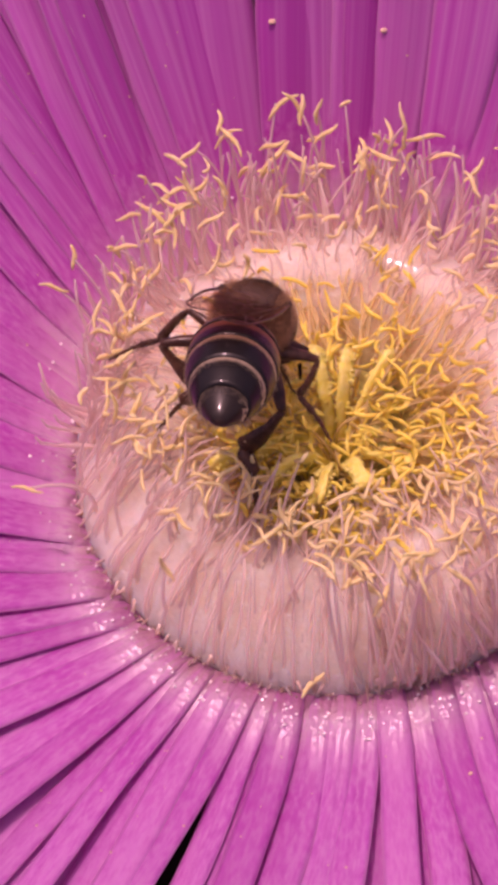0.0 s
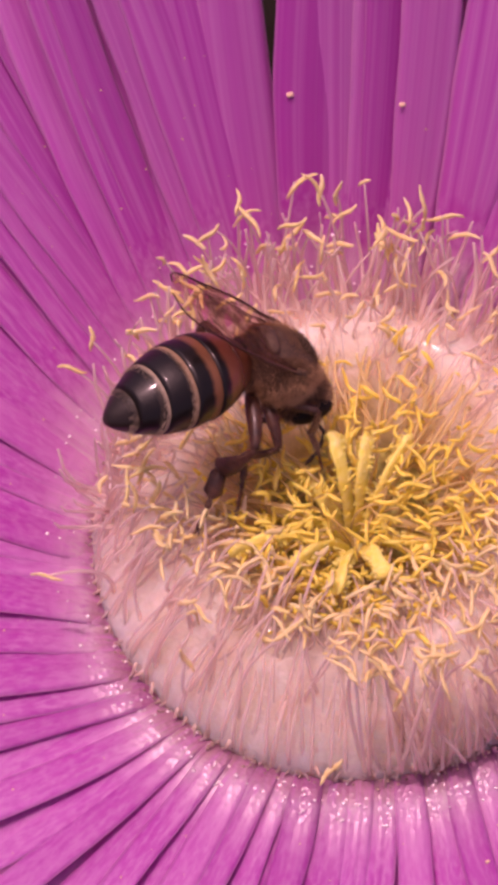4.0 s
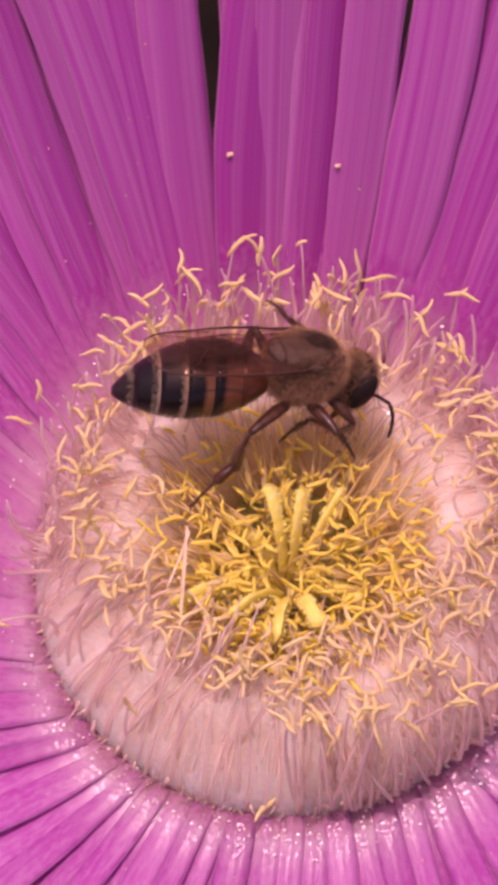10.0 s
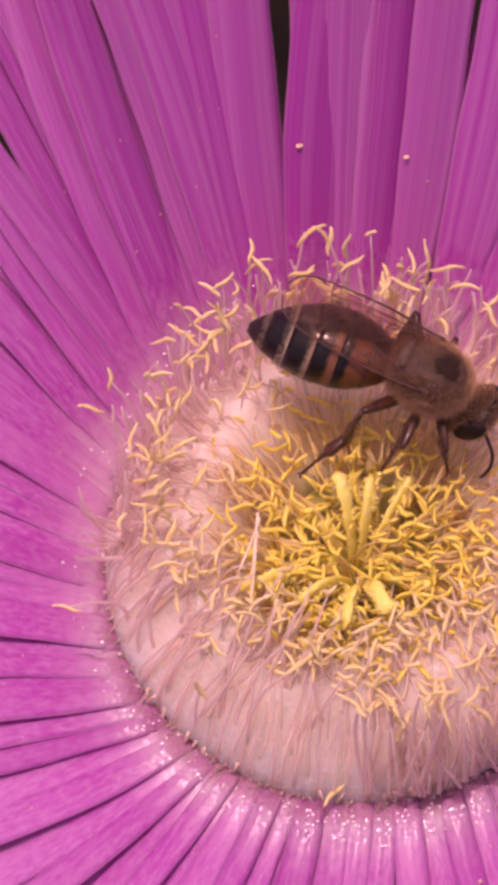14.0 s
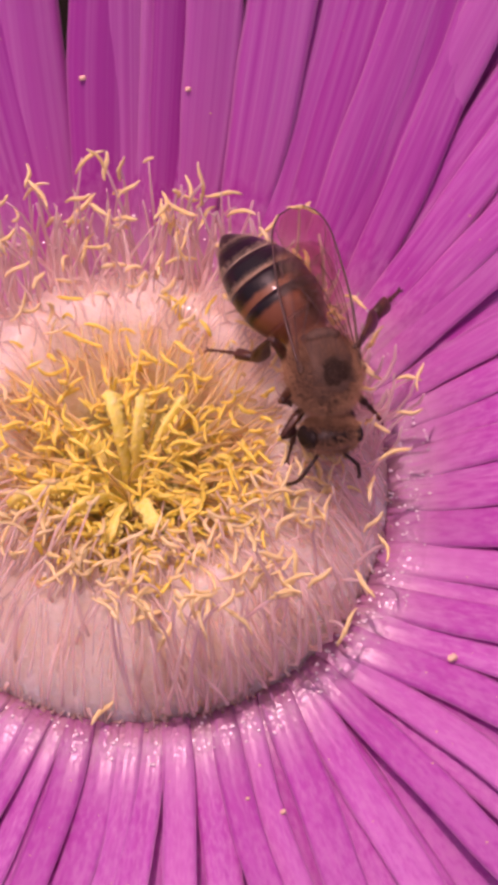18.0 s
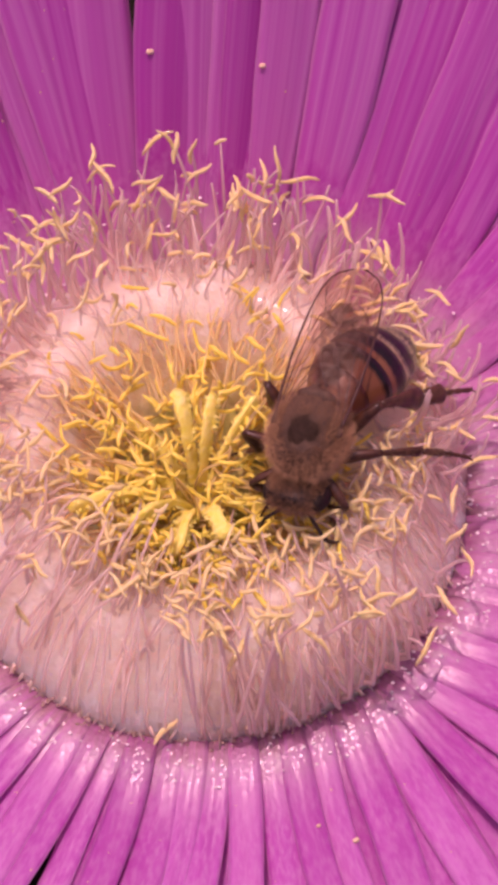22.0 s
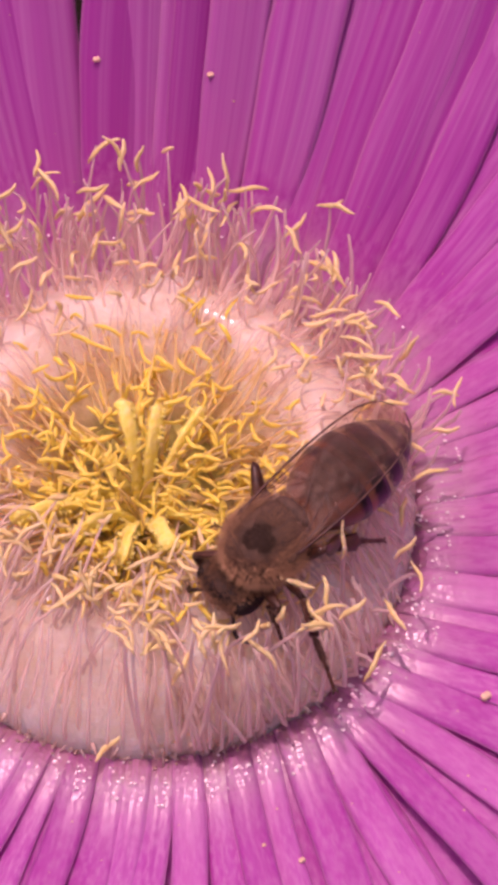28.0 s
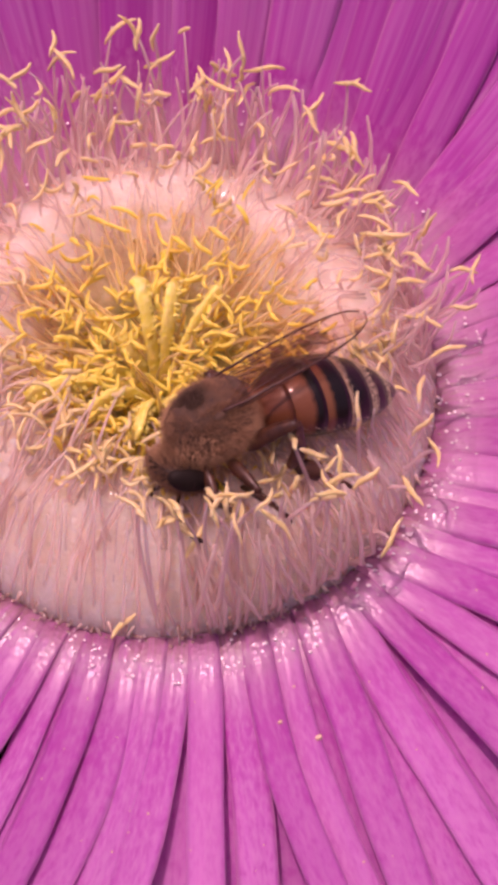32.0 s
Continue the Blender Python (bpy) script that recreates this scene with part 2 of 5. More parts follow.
def thread(name, dark, light):
    """Thin, moist filaments that let the light through."""
    m = simple(name, dark, light, 0.35, 1.0, 0.0, spec=0.45, coat=0.2)
    t = m.node_tree
    b = t.nodes["Principled BSDF"]
    thin = t.nodes.new("ShaderNodeBsdfTranslucent")
    t.links.new(b.inputs["Base Color"].links[0].from_socket, thin.inputs["Color"])
    last = t.nodes.new("ShaderNodeMixShader")
    last.inputs[0].default_value = 0.4
    t.links.new(b.outputs[0], last.inputs[1])
    t.links.new(thin.outputs[0], last.inputs[2])
    clear, whole = t.nodes.new("ShaderNodeBsdfTransparent"), t.nodes.new("ShaderNodeMixShader")
    clear.inputs[0].default_value = (1.0, 0.95, 0.92, 1)
    whole.inputs[0].default_value = 0.40
    t.links.new(last.outputs[0], whole.inputs[1])
    t.links.new(clear.outputs[0], whole.inputs[2])
    t.links.new(whole.outputs[0], t.nodes["Material Output"].inputs[0])
    return m


PETAL = petal_material()
CUSHION = simple("stamen_flesh", (0.83, 0.735, 0.60), (0.905, 0.815, 0.69), 0.38, 3.2, 0.30, coat=0.3, sss=1.0, sss_mm=4.5)
ct = CUSHION.node_tree
cd = ct.nodes.new("ShaderNodeVectorMath")
cd.operation = "MULTIPLY"
cd.inputs[1].default_value = (100.0, 100.0, 0.0)
ct.links.new(ct.nodes.new("ShaderNodeTexCoord").outputs["Object"], cd.inputs[0])
cl = ct.nodes.new("ShaderNodeVectorMath")
cl.operation = "LENGTH"
ct.links.new(cd.outputs[0], cl.inputs[0])
skin = ct.nodes["Principled BSDF"].inputs["Base Color"]
ct.links.new(blend(ct, ramp(ct, cl.outputs["Value"], [(0.36, (1, 1, 1)), (0.58, (0, 0, 0))]), skin.links[0].from_socket, (0.82, 0.64, 0.28)), skin)
FILAMENT = thread("filament_skin", (0.96, 0.81, 0.735), (0.98, 0.90, 0.83))
FILAMENT_IN = thread("inner_filament_skin", (0.90, 0.74, 0.30), (0.95, 0.84, 0.48))
ANTHER = simple("anther_skin", (0.71, 0.56, 0.20), (0.82, 0.70, 0.33), 0.6, 5.0, 0.05, tint=(0.82, 0.68, 0.36), sss=0.6, sss_mm=0.3)
ANTHER_IN = simple("inner_anther_skin", (0.85, 0.66, 0.06), (0.93, 0.79, 0.14), 0.55, 5.0, 0.04, tint=(0.88, 0.64, 0.16), sss=0.6, sss_mm=0.3)
STIGMA = simple("stigma_skin", (0.86, 0.76, 0.08), (0.94, 0.86, 0.30), 0.5, 3.0, 0.25, sss=0.3, sss_mm=0.3)
OVARY = simple("ovary_skin", (0.28, 0.29, 0.07), (0.52, 0.50, 0.13), 0.35, 1.2, 0.1, coat=0.2)
# leaf and soil near black: the shade in the petal gaps is put into the colour
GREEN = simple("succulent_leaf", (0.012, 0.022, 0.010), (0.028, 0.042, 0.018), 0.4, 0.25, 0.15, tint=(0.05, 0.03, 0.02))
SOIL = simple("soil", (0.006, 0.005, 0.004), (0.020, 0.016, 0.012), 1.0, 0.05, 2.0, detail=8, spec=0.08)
DRY = simple("dry_petal", (0.10, 0.05, 0.025), (0.36, 0.22, 0.10), 0.8, 1.0, 0.2)
STRAW = simple("straw", (0.72, 0.58, 0.34), (0.85, 0.74, 0.52), 0.5, 2.0, 0.03)
GRAIN = simple("pollen_grain", (0.80, 0.55, 0.34), (0.88, 0.70, 0.50), 0.7, 6.0, 0.05)
BLACK = simple("bee_shell", (0.016, 0.010, 0.008), (0.045, 0.027, 0.018), 0.5, 6.0, 0.03, coat=0.08, spec=0.25)
SHIELD = simple("shield_skin", (0.018, 0.011, 0.008), (0.045, 0.026, 0.017), 0.75, 6.0, 0.05, spec=0.12)
LEG = simple("leg_shell", (0.03, 0.011, 0.007), (0.10, 0.040, 0.020), 0.4, 3.0, 0.03, coat=0.12, spec=0.35)
EYE = simple("bee_eye", (0.008, 0.006, 0.005), (0.022, 0.014, 0.011), 0.6, 14.0, 0.03, coat=0.04, spec=0.15)
FUZZ_SKIN = simple("thorax_skin", (0.05, 0.028, 0.017), (0.11, 0.062, 0.036), 0.8, 3.0, 0.1)
FUZZ = simple("bee_hair", (0.33, 0.18, 0.09), (0.60, 0.37, 0.20), 0.7, 2.0, 0.0)
FUZZ_BACK = simple("velvet_bee_hair", (0.16, 0.08, 0.042), (0.36, 0.20, 0.105), 0.7, 1.2, 0.0)
FUZZ_DARK = simple("dark_bee_hair", (0.09, 0.055, 0.034), (0.20, 0.125, 0.075), 0.7, 2.0, 0.0)
FUZZ_PALE = simple("pale_bee_hair", (0.40, 0.32, 0.21), (0.58, 0.48, 0.33), 0.7, 2.0, 0.0)
BEAD = simple("glint_bead", (0.84, 0.68, 0.76), (0.90, 0.80, 0.84), 0.05, 3.0, 0.0, coat=0.6, spec=0.9)
COLLAR = simple("collar_flesh", (0.50, 0.31, 0.24), (0.74, 0.52, 0.44), 0.3, 3.0, 0.06, coat=0.35, sss=0.7, sss_mm=0.6)
CRUMB = simple("crease_crumb", (0.28, 0.16, 0.12), (0.56, 0.38, 0.34), 0.2, 8.0, 0.03, coat=0.4)
VEIN = simple("wing_vein", (0.035, 0.014, 0.010), (0.09, 0.035, 0.02), 0.4, 4.0, 0.0)
WING = wing_material()
AMBER = (0.15, 0.052, 0.022)
INK = (0.008, 0.006, 0.005)
TERGITE = [
    abdomen_material("tergite_amber", AMBER, (0.10, 0.030, 0.013), 0.85),
    abdomen_material("tergite_amber_black", (0.18, 0.066, 0.028), INK, 0.68),
    abdomen_material("tergite_half_black", (0.20, 0.085, 0.038), INK, 0.46),
    abdomen_material("tergite_pale_band", AMBER, INK, 0.30, hair=(0.36, 0.24, 0.14)),
    abdomen_material("tergite_grey_band", AMBER, INK, 0.26, hair=(0.40, 0.32, 0.22)),
    abdomen_material("tergite_tip", INK, (0.02, 0.014, 0.01), 0.2, hair=(0.30, 0.23, 0.15)),
]


# seconds, thorax x, y, z over the rim in mm, roll, pitch, heading in degrees
BEE = [
    (0, -3.31, 0.66, 9.45, 0, 45, 73),
    (0.5, -3.70, -0.48, 9.87, 2, 32, 82),
    (1, -3.34, -0.16, 9.94, 4, 32, 76),
    (1.5, -3.27, 0.28, 9.93, 7, 34, 51),
    (2, -3.52, 1.14, 10.34, 10, 19, 45),
    (2.5, -2.67, 2.38, 9.91, 2, 39, 61),
    (3, -2.73, 1.93, 9.53, -6, 59, 39),
    (3.5, -3.42, 2.17, 9.65, -12, 53, 14),
    (5.5, -2.09, 4.32, 9.79, -28, 19, 9),
    (6, -2.10, 4.67, 10.07, -27, 6, 16),
    (6.5, -1.67, 4.46, 9.90, -27, 13, -1),
    (7, -2.03, 4.29, 10.00, -26, 11, 2),
    (7.5, -2.17, 3.94, 9.95, -14, 12, -23),
    (8, -0.70, 4.07, 9.61, 12, 22, 27),
    (8.5, -1.11, 4.06, 9.85, -4, 14, -7),
    (9, -0.42, 3.72, 9.93, -24, 12, -11),
    (9.5, -0.29, 4.44, 9.89, -24, 11, -22),
    (10, 0.43, 5.33, 9.78, -24, 13, 13),
    (10.5, 0.78, 4.90, 9.77, -24, 15, 0),
    (11, 2.72, 4.09, 9.38, -25, 26, -49),
    (11.5, 2.80, 3.56, 9.36, -26, 18, -56),
    (12, 2.49, 4.07, 9.34, -26, 13, -28),
    (12.5, 1.99, 4.28, 9.35, -16, 8, -44),
    (13, 2.04, 4.23, 9.24, -6, 8, -17),
    (13.5, 2.57, 4.59, 9.28, -6, 6, -20),
    (15.5, 3.64, 2.20, 9.04, -6, 8, -32),
    (16, 5.15, 1.00, 9.00, -6, 8, -30),
    (16.5, 7.29, 1.77, 9.08, -9, 3, -67),
    (17, 6.88, 1.72, 8.97, -12, 3, -75),
    (17.5, 7.77, 1.63, 9.00, -13, 2, -59),
    (18, 8.34, 0.88, 8.76, -14, 9, -77),
    (18.5, 8.03, 1.12, 8.79, -15, 8, -72),
    (19, 10.23, 0.72, 9.11, -16, -3, -51),
    (19.3, 9.50, 1.24, 10.09, -6, 9, -41),
    (19.5, 7.65, 2.48, 11.01, 0, 7, -73),
    (19.7, 4.99, -0.04, 10.05, 0, 4, -97),
    (20, 6.29, 1.06, 8.57, -1, -1, -106),
    (20.5, 7.67, -0.65, 8.60, -1, -5, -84),
    (21, 7.02, -0.05, 8.41, -2, -1, -109),
    (21.5, 6.86, -0.70, 8.16, 3, 3, -106),
    (22, 4.43, -1.61, 8.16, 8, -1, -107),
    (22.5, 5.40, -3.32, 8.07, 5, -1, -118),
    (23, 5.73, -5.13, 7.93, 2, 1, -138),
    (23.5, 5.53, -4.34, 7.80, -1, 4, -124),
    (24, 4.62, -4.89, 7.62, -4, 9, -109),
    (24.5, 5.36, -4.34, 7.50, -3, 12, -114),
    (25, 5.44, -5.50, 7.50, -1, 10, -117),
    (25.5, 5.04, -4.66, 7.69, 0, 1, -118),
    (27.5, 4.94, -6.92, 7.58, 2, 1, -114),
    (28, 4.91, -5.62, 7.75, -4, 2, -134),
    (28.5, 3.25, -6.03, 7.33, 24, 1, -136),
    (29, 2.73, -6.56, 7.53, 28, -8, -142),
    (29.5, 3.29, -6.25, 7.46, 29, -7, -145),
    (30, 3.63, -5.77, 7.43, 29, -6, -137),
    (30.5, 3.25, -5.53, 7.11, 30, 4, -160),
    (31, 2.69, -5.61, 6.70, 31, 17, -183),
    (31.5, 3.11, -4.57, 7.02, 31, 5, -147),
    (32, 2.24, -5.76, 7.17, 32, -2, -148),
]
# seconds, lift and sideways turn of the abdomen in degrees
ABDOMEN = [
    (0, -7, 11),
    (0.5, -9, 5),
    (1, 0, 12),
    (1.5, 8, 23),
    (2, -5, 6),
    (2.5, -17, -11),
    (3, -29, -10),
    (3.5, -27, 20),
    (5.5, -13, 10),
    (6, -3, -7),
    (6.5, -13, 23),
    (7, -9, 15),
    (7.5, -1, 48),
    (8, -16, -24),
    (8.5, -3, 17),
    (9, -7, 15),
    (9.5, -10, 29),
    (10, 1, -11),
    (10.5, -8, 17),
    (11, -18, 56),
    (11.5, -18, 53),
    (12, -9, 8),
    (12.5, -11, 29),
    (13, -8, -17),
    (13.5, 0, 9),
    (15.5, 4, -2),
    (16, 3, -2),
    (16.5, -4, 39),
    (17, -13, 26),
    (17.5, 0, 7),
    (18, -3, 21),
    (18.5, -5, 6),
    (19, -3, 5),
    (19.3, 7, -12),
    (19.5, -1, 0),
    (19.7, 7, 5),
    (20, -3, 9),
    (20.5, -2, -24),
    (21, 1, 0),
    (21.5, -8, 7),
    (22, -16, -17),
    (22.5, -15, 8),
    (23, -12, 20),
    (23.5, -6, 13),
    (24, 8, -5),
    (24.5, 0, 5),
    (25, -2, 0),
    (25.5, 3, 0),
    (27.5, -1, -11),
    (28, -1, 0),
    (28.5, -4, -6),
    (29, 2, 6),
    (29.5, 6, 7),
    (30, 10, -1),
    (30.5, 10, 21),
    (31, 9, 52),
    (31.5, 4, 15),
    (32, -10, 3),
]


# ---- mesh helpers, in millimetres ----
def mesh_of(name, verts, faces, mat, uvs=None, smooth=True):
    me = bpy.data.meshes.new(name)
    me.from_pydata([(x * MM, y * MM, z * MM) for x, y, z in verts], [], faces)
    me.materials.append(mat)
    if smooth:
        me.shade_smooth()
    if uvs:
        layer = me.uv_layers.new(name="uv")
        flat = [0.0] * (2 * len(me.loops))
        for i, lp in enumerate(me.loops):
            flat[2 * i], flat[2 * i + 1] = uvs[lp.vertex_index]
        layer.data.foreach_set("uv", flat)
    return me


def part(name, me, parent, label="", at=None):
    ob = new(name, me)
    ob.parent = parent
    if at is not None:
        ob.matrix_basis = at
    if label:
        ob["label"] = label
    return ob


def tube(points, radii, sides=6, flat=1.0, cap=True):
    """A closed tapering tube along points."""
    verts, faces = [], []
    pts = [Vector(p) for p in points]
    side = None
    for i, p in enumerate(pts):
        d = (pts[min(i + 1, len(pts) - 1)] - pts[max(i - 1, 0)]).normalized()
        if side is None:
            side = d.orthogonal().normalized()
        side = (side - d * side.dot(d)).normalized()
        up = d.cross(side)
        for k in range(sides):
            a = 2 * math.pi * k / sides
            verts.append(p + (side * math.cos(a) + up * math.sin(a) * flat) * radii[i])
    n = len(pts)
    for i in range(n - 1):
        for k in range(sides):
            a, b = i * sides + k, i * sides + (k + 1) % sides
            faces.append((a, b, b + sides, a + sides))
    if cap:
        faces.append(tuple(range(sides - 1, -1, -1)))
        faces.append(tuple((n - 1) * sides + k for k in range(sides)))
    return verts, faces


def joined(pieces):
    verts, faces = [], []
    for v, f in pieces:
        o = len(verts)
        verts += v
        faces += [tuple(i + o for i in q) for q in f]
    return verts, faces


def bezier(a, b, c, n):
    return [a * (1 - s) ** 2 + b * 2 * s * (1 - s) + c * s * s for s in (i / (n - 1) for i in range(n))]


def lathe(profile, sides, shape=None):
    """Rings round x, from (x, radius) pairs, closed at both ends. shape(x, a, r) may bend a ring."""
    verts, faces, uvs = [], [], []
    x0, x1 = profile[0][0], profile[-1][0]
    for x, r in profile:
        for k in range(sides):
            a = 2 * math.pi * k / sides
            verts.append(shape(x, a, r) if shape else (x, r * math.cos(a), r * math.sin(a)))
            uvs.append((k / sides, (x - x0) / (x1 - x0)))
    n = len(profile)
    for i in range(n - 1):
        for k in range(sides):
            a, b = i * sides + k, i * sides + (k + 1) % sides
            faces.append((a, b, b + sides, a + sides))
    faces.append(tuple(range(sides - 1, -1, -1)))
    faces.append(tuple((n - 1) * sides + k for k in range(sides)))
    return verts, faces, uvs


def polar(r, deg, z):
    return Vector((r * math.cos(radians(deg)), r * math.sin(radians(deg)), z))


def mixed(a, b, f):
    return a + (b - a) * f


# ---- ground and leaves under the flower ----
def build_ground():
    n, verts, faces = 40, [], []
    rng = random.Random(3)
    # one sheet: fine near the plant, wide steps out to the horizon
    steps = [0.0] + [30 * 1.42 ** i for i in range(38)]
    for s in steps:
        for k in range(n):
            a = 2 * math.pi * k / n
            verts.append((s * math.cos(a), s * math.sin(a), rng.uniform(-2, 2) if 0 < s < 2000 else 0))
    for i in range(len(steps) - 1):
        for k in range(n):
            a, b = i * n + k, i * n + (k + 1) % n
            faces.append((a, b, b + n, a + n))
    tagged(new("ground", mesh_of("ground", verts, faces, SOIL)), "bare soil under the ice plant, darkened for the shade in the gaps", "ground", kind="structure")


def succulent_leaf(length, width, bend):
    """A three-sided fleshy leaf along +x."""
    verts, faces = [], []
    rows = 9
    for i in range(rows):
        s = i / (rows - 1)
        w = width * (0.55 + 0.45 * math.sin(math.pi * min(1, s * 1.1))) * (1 - max(0, s - 0.75) ** 2 * 14)
        w = max(w, 0.15)
        x, z = length * s * math.cos(bend * s * 0.5), length * s * math.sin(bend * s)
        for dy, dz in ((-0.5, 0.3), (-0.15, 0.36), (0.15, 0.36), (0.5, 0.3), (0.42, 0.1), (0.08, -0.5), (-0.08, -0.5), (-0.42, 0.1)):
            verts.append((x, dy * w, z + dz * w))
    for i in range(rows - 1):
        for k in range(8):
            a, b = i * 8 + k, i * 8 + (k + 1) % 8
            faces.append((a, b, b + 8, a + 8))
    faces += [tuple(range(7, -1, -1)), tuple((rows - 1) * 8 + k for k in range(8))]
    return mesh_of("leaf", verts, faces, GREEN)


def build_leaves():
    rng = random.Random(11)
    kinds = [succulent_leaf(55, 11, 0.7), succulent_leaf(46, 10, 0.4), succulent_leaf(62, 12, 0.9)]
    for i in range(26):
        a = i * 137.5
        d = 14 + 3.2 * i * 0.9
        if d > 22 and 30 < a % 360 < 150:
            d += 130
        ob = new("succulent_leaf", kinds[i % 3])
        ob.matrix_basis = pose(d * math.cos(radians(a)) * MM, d * math.sin(radians(a)) * MM, 2 * MM, rng.uniform(-25, 25), rng.uniform(-62, -22), a + rng.uniform(-60, 60))
        tagged(ob, "dark green three-sided succulent leaf growing from the soil", "leaf", "leaves under the flower")


# ---- flower ----
def rise_of(deg):
    """How steeply the petals leave the rim: flat in front, upright behind."""
    return 27.0 + 31.0 * math.sin(radians(deg))


petal_points = []


def petal_mesh(deg, rng, layer, length, width, lean=0.0, bend=0.0):
    """A thin ribbon with a keel and folded edges. lean: how it leaves the rim; bend: how it turns aside over 10 mm."""
    rows, cols = 34, 9
    e0 = rise_of(deg) - layer * (1.2 if layer < 1 else 2.6) + rng.uniform(-2, 2)
    back = math.sin(radians(deg))
    curl = mixed(-34, -8, (back + 1) / 2) + rng.uniform(-7, 7)
    sway = rng.uniform(-3, 3)
    twist = rng.uniform(-14, 14) if back < 0.3 else rng.uniform(-11, 11)
    thick = 0.15
    spine, p, tilt = [], Vector((11.3 - 0.15 * layer, 0, -0.20 - (0.16 if layer < 1 else 0.28) * layer)), []
    for i in range(rows):
        s = (i / (rows - 1)) ** 1.5
        e = radians(e0 + curl * s)
        y = radians(lean + bend * min(2.2, s * length / 10) + sway * s * s)
        spine.append(p.copy())
        tilt.append((e, y, radians((6 if back < 0.5 else 9) + twist * s)))
        p = p + Vector((math.cos(e) * math.cos(y), math.cos(e) * math.sin(y), math.sin(e))) * length * (((i + 1) / (rows - 1)) ** 1.5 - s)
    # the foot climbs out of the crease round the cushion, and swells a little
    for i in range(rows):
        d = (i / (rows - 1)) ** 1.5 * length
        spine[i].z += -0.42 * math.exp(-d / 0.5) + 0.12 * math.exp(-((d - 1.0) / 0.7) ** 2)
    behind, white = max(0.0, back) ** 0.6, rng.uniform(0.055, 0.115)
    # the pale foot, longer on the right, also carries the wet sheen there as colour
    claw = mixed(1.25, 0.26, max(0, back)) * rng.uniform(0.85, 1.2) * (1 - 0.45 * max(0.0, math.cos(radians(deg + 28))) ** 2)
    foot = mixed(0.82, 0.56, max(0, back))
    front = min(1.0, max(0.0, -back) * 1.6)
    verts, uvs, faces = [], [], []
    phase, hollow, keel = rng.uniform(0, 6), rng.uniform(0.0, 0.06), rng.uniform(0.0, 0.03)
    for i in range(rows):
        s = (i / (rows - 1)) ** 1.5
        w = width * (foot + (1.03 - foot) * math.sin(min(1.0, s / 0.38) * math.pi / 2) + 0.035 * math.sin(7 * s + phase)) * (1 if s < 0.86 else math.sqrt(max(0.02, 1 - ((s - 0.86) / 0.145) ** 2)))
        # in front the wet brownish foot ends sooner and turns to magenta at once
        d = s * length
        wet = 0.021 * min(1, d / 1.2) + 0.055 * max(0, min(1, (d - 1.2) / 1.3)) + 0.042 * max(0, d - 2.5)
        e, y, tw = tilt[i]
        ahead = Vector((math.cos(e) * math.cos(y), math.cos(e) * math.sin(y), math.sin(e)))
        side = Vector((-math.sin(y), math.cos(y), 0))
        up = ahead.cross(side)
        side, up = side * math.cos(tw) + up * math.sin(tw), up * math.cos(tw) - side * math.sin(tw)
        edge = 0.05 * math.sin(11 * s + phase) + 0.03 * math.sin(31 * s + 2 * phase)
        for top in (1, 0):
            for k in range(cols):
                u = k / (cols - 1)
                f = 2 * u - 1
                # hollow to both sides of a raised keel, with turned-down rims
                shape = -hollow * w * math.sin(math.pi * min(1, abs(f) / 0.8)) ** 2 * 0.5 + keel * math.exp(-((f - 0.06 * math.sin(phase)) / 0.16) ** 2) - 0.045 * w * max(0, abs(f) - 0.72) / 0.28
                shape -= (0.03 if back < 0.5 else 0.02) * w * f * f
                shape += 0.008 * math.sin(f * 9 + phase + 3 * s)
                q = spine[i] + side * (f * w / 2 + edge * (1 if k in (0, cols - 1) else 0)) + up * (shape + (thick / 2 if top else -thick / 2) * (1 - 0.75 * abs(f)))
                verts.append(q)
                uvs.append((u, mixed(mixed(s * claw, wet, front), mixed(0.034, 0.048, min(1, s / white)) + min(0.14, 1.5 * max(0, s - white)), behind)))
    ring = 2 * cols
    for i in range(rows - 1):
        a = i * ring
        for k in range(cols - 1):
            faces.append((a + k, a + k + ring, a + k + 1 + ring, a + k + 1))
            faces.append((a + cols + k, a + cols + k + 1, a + cols + k + 1 + ring, a + cols + k + ring))
        faces.append((a, a + cols, a + cols + ring, a + ring))
        faces.append((a + cols - 1, a + cols - 1 + ring, a + 2 * cols - 1 + ring, a + 2 * cols - 1))
    for a in (0, (rows - 1) * ring):
        for k in range(cols - 1):
            q = (a + k, a + k + 1, a + cols + k + 1, a + cols + k)
            faces.append(q if a == 0 else q[::-1])
    turn = Matrix.Rotation(radians(deg), 3, "Z")
    if layer < 1:
        petal_points.extend(turn @ verts[i * ring + k] for i in range(rows) for k in range(1, cols - 1))
    return mesh_of("petal", [turn @ v for v in verts], faces, PETAL, uvs)


HEART = Vector((0, -1.8, 0))     # middle of the yellow heart, which lies off the middle of the rim


def cushion_height(r):
    """Height of the fleshy ring from which the stamens rise, over the rim."""
    steps = ((0.0, 1.0), (3.4, 1.2), (4.6, 2.2), (5.8, 3.4), (6.8, 4.2), (7.6, 4.4), (8.8, 3.8), (9.7, 2.85), (10.5, 1.85), (11.15, 0.8), (11.45, 0.1), (11.55, -1.4))
    for (a, za), (b, zb) in zip(steps, steps[1:]):
        if r <= b:
            f = (r - a) / (b - a)
            return mixed(za, zb, f * f * (3 - 2 * f) * 0.4 + f * 0.6)
    return -1.6


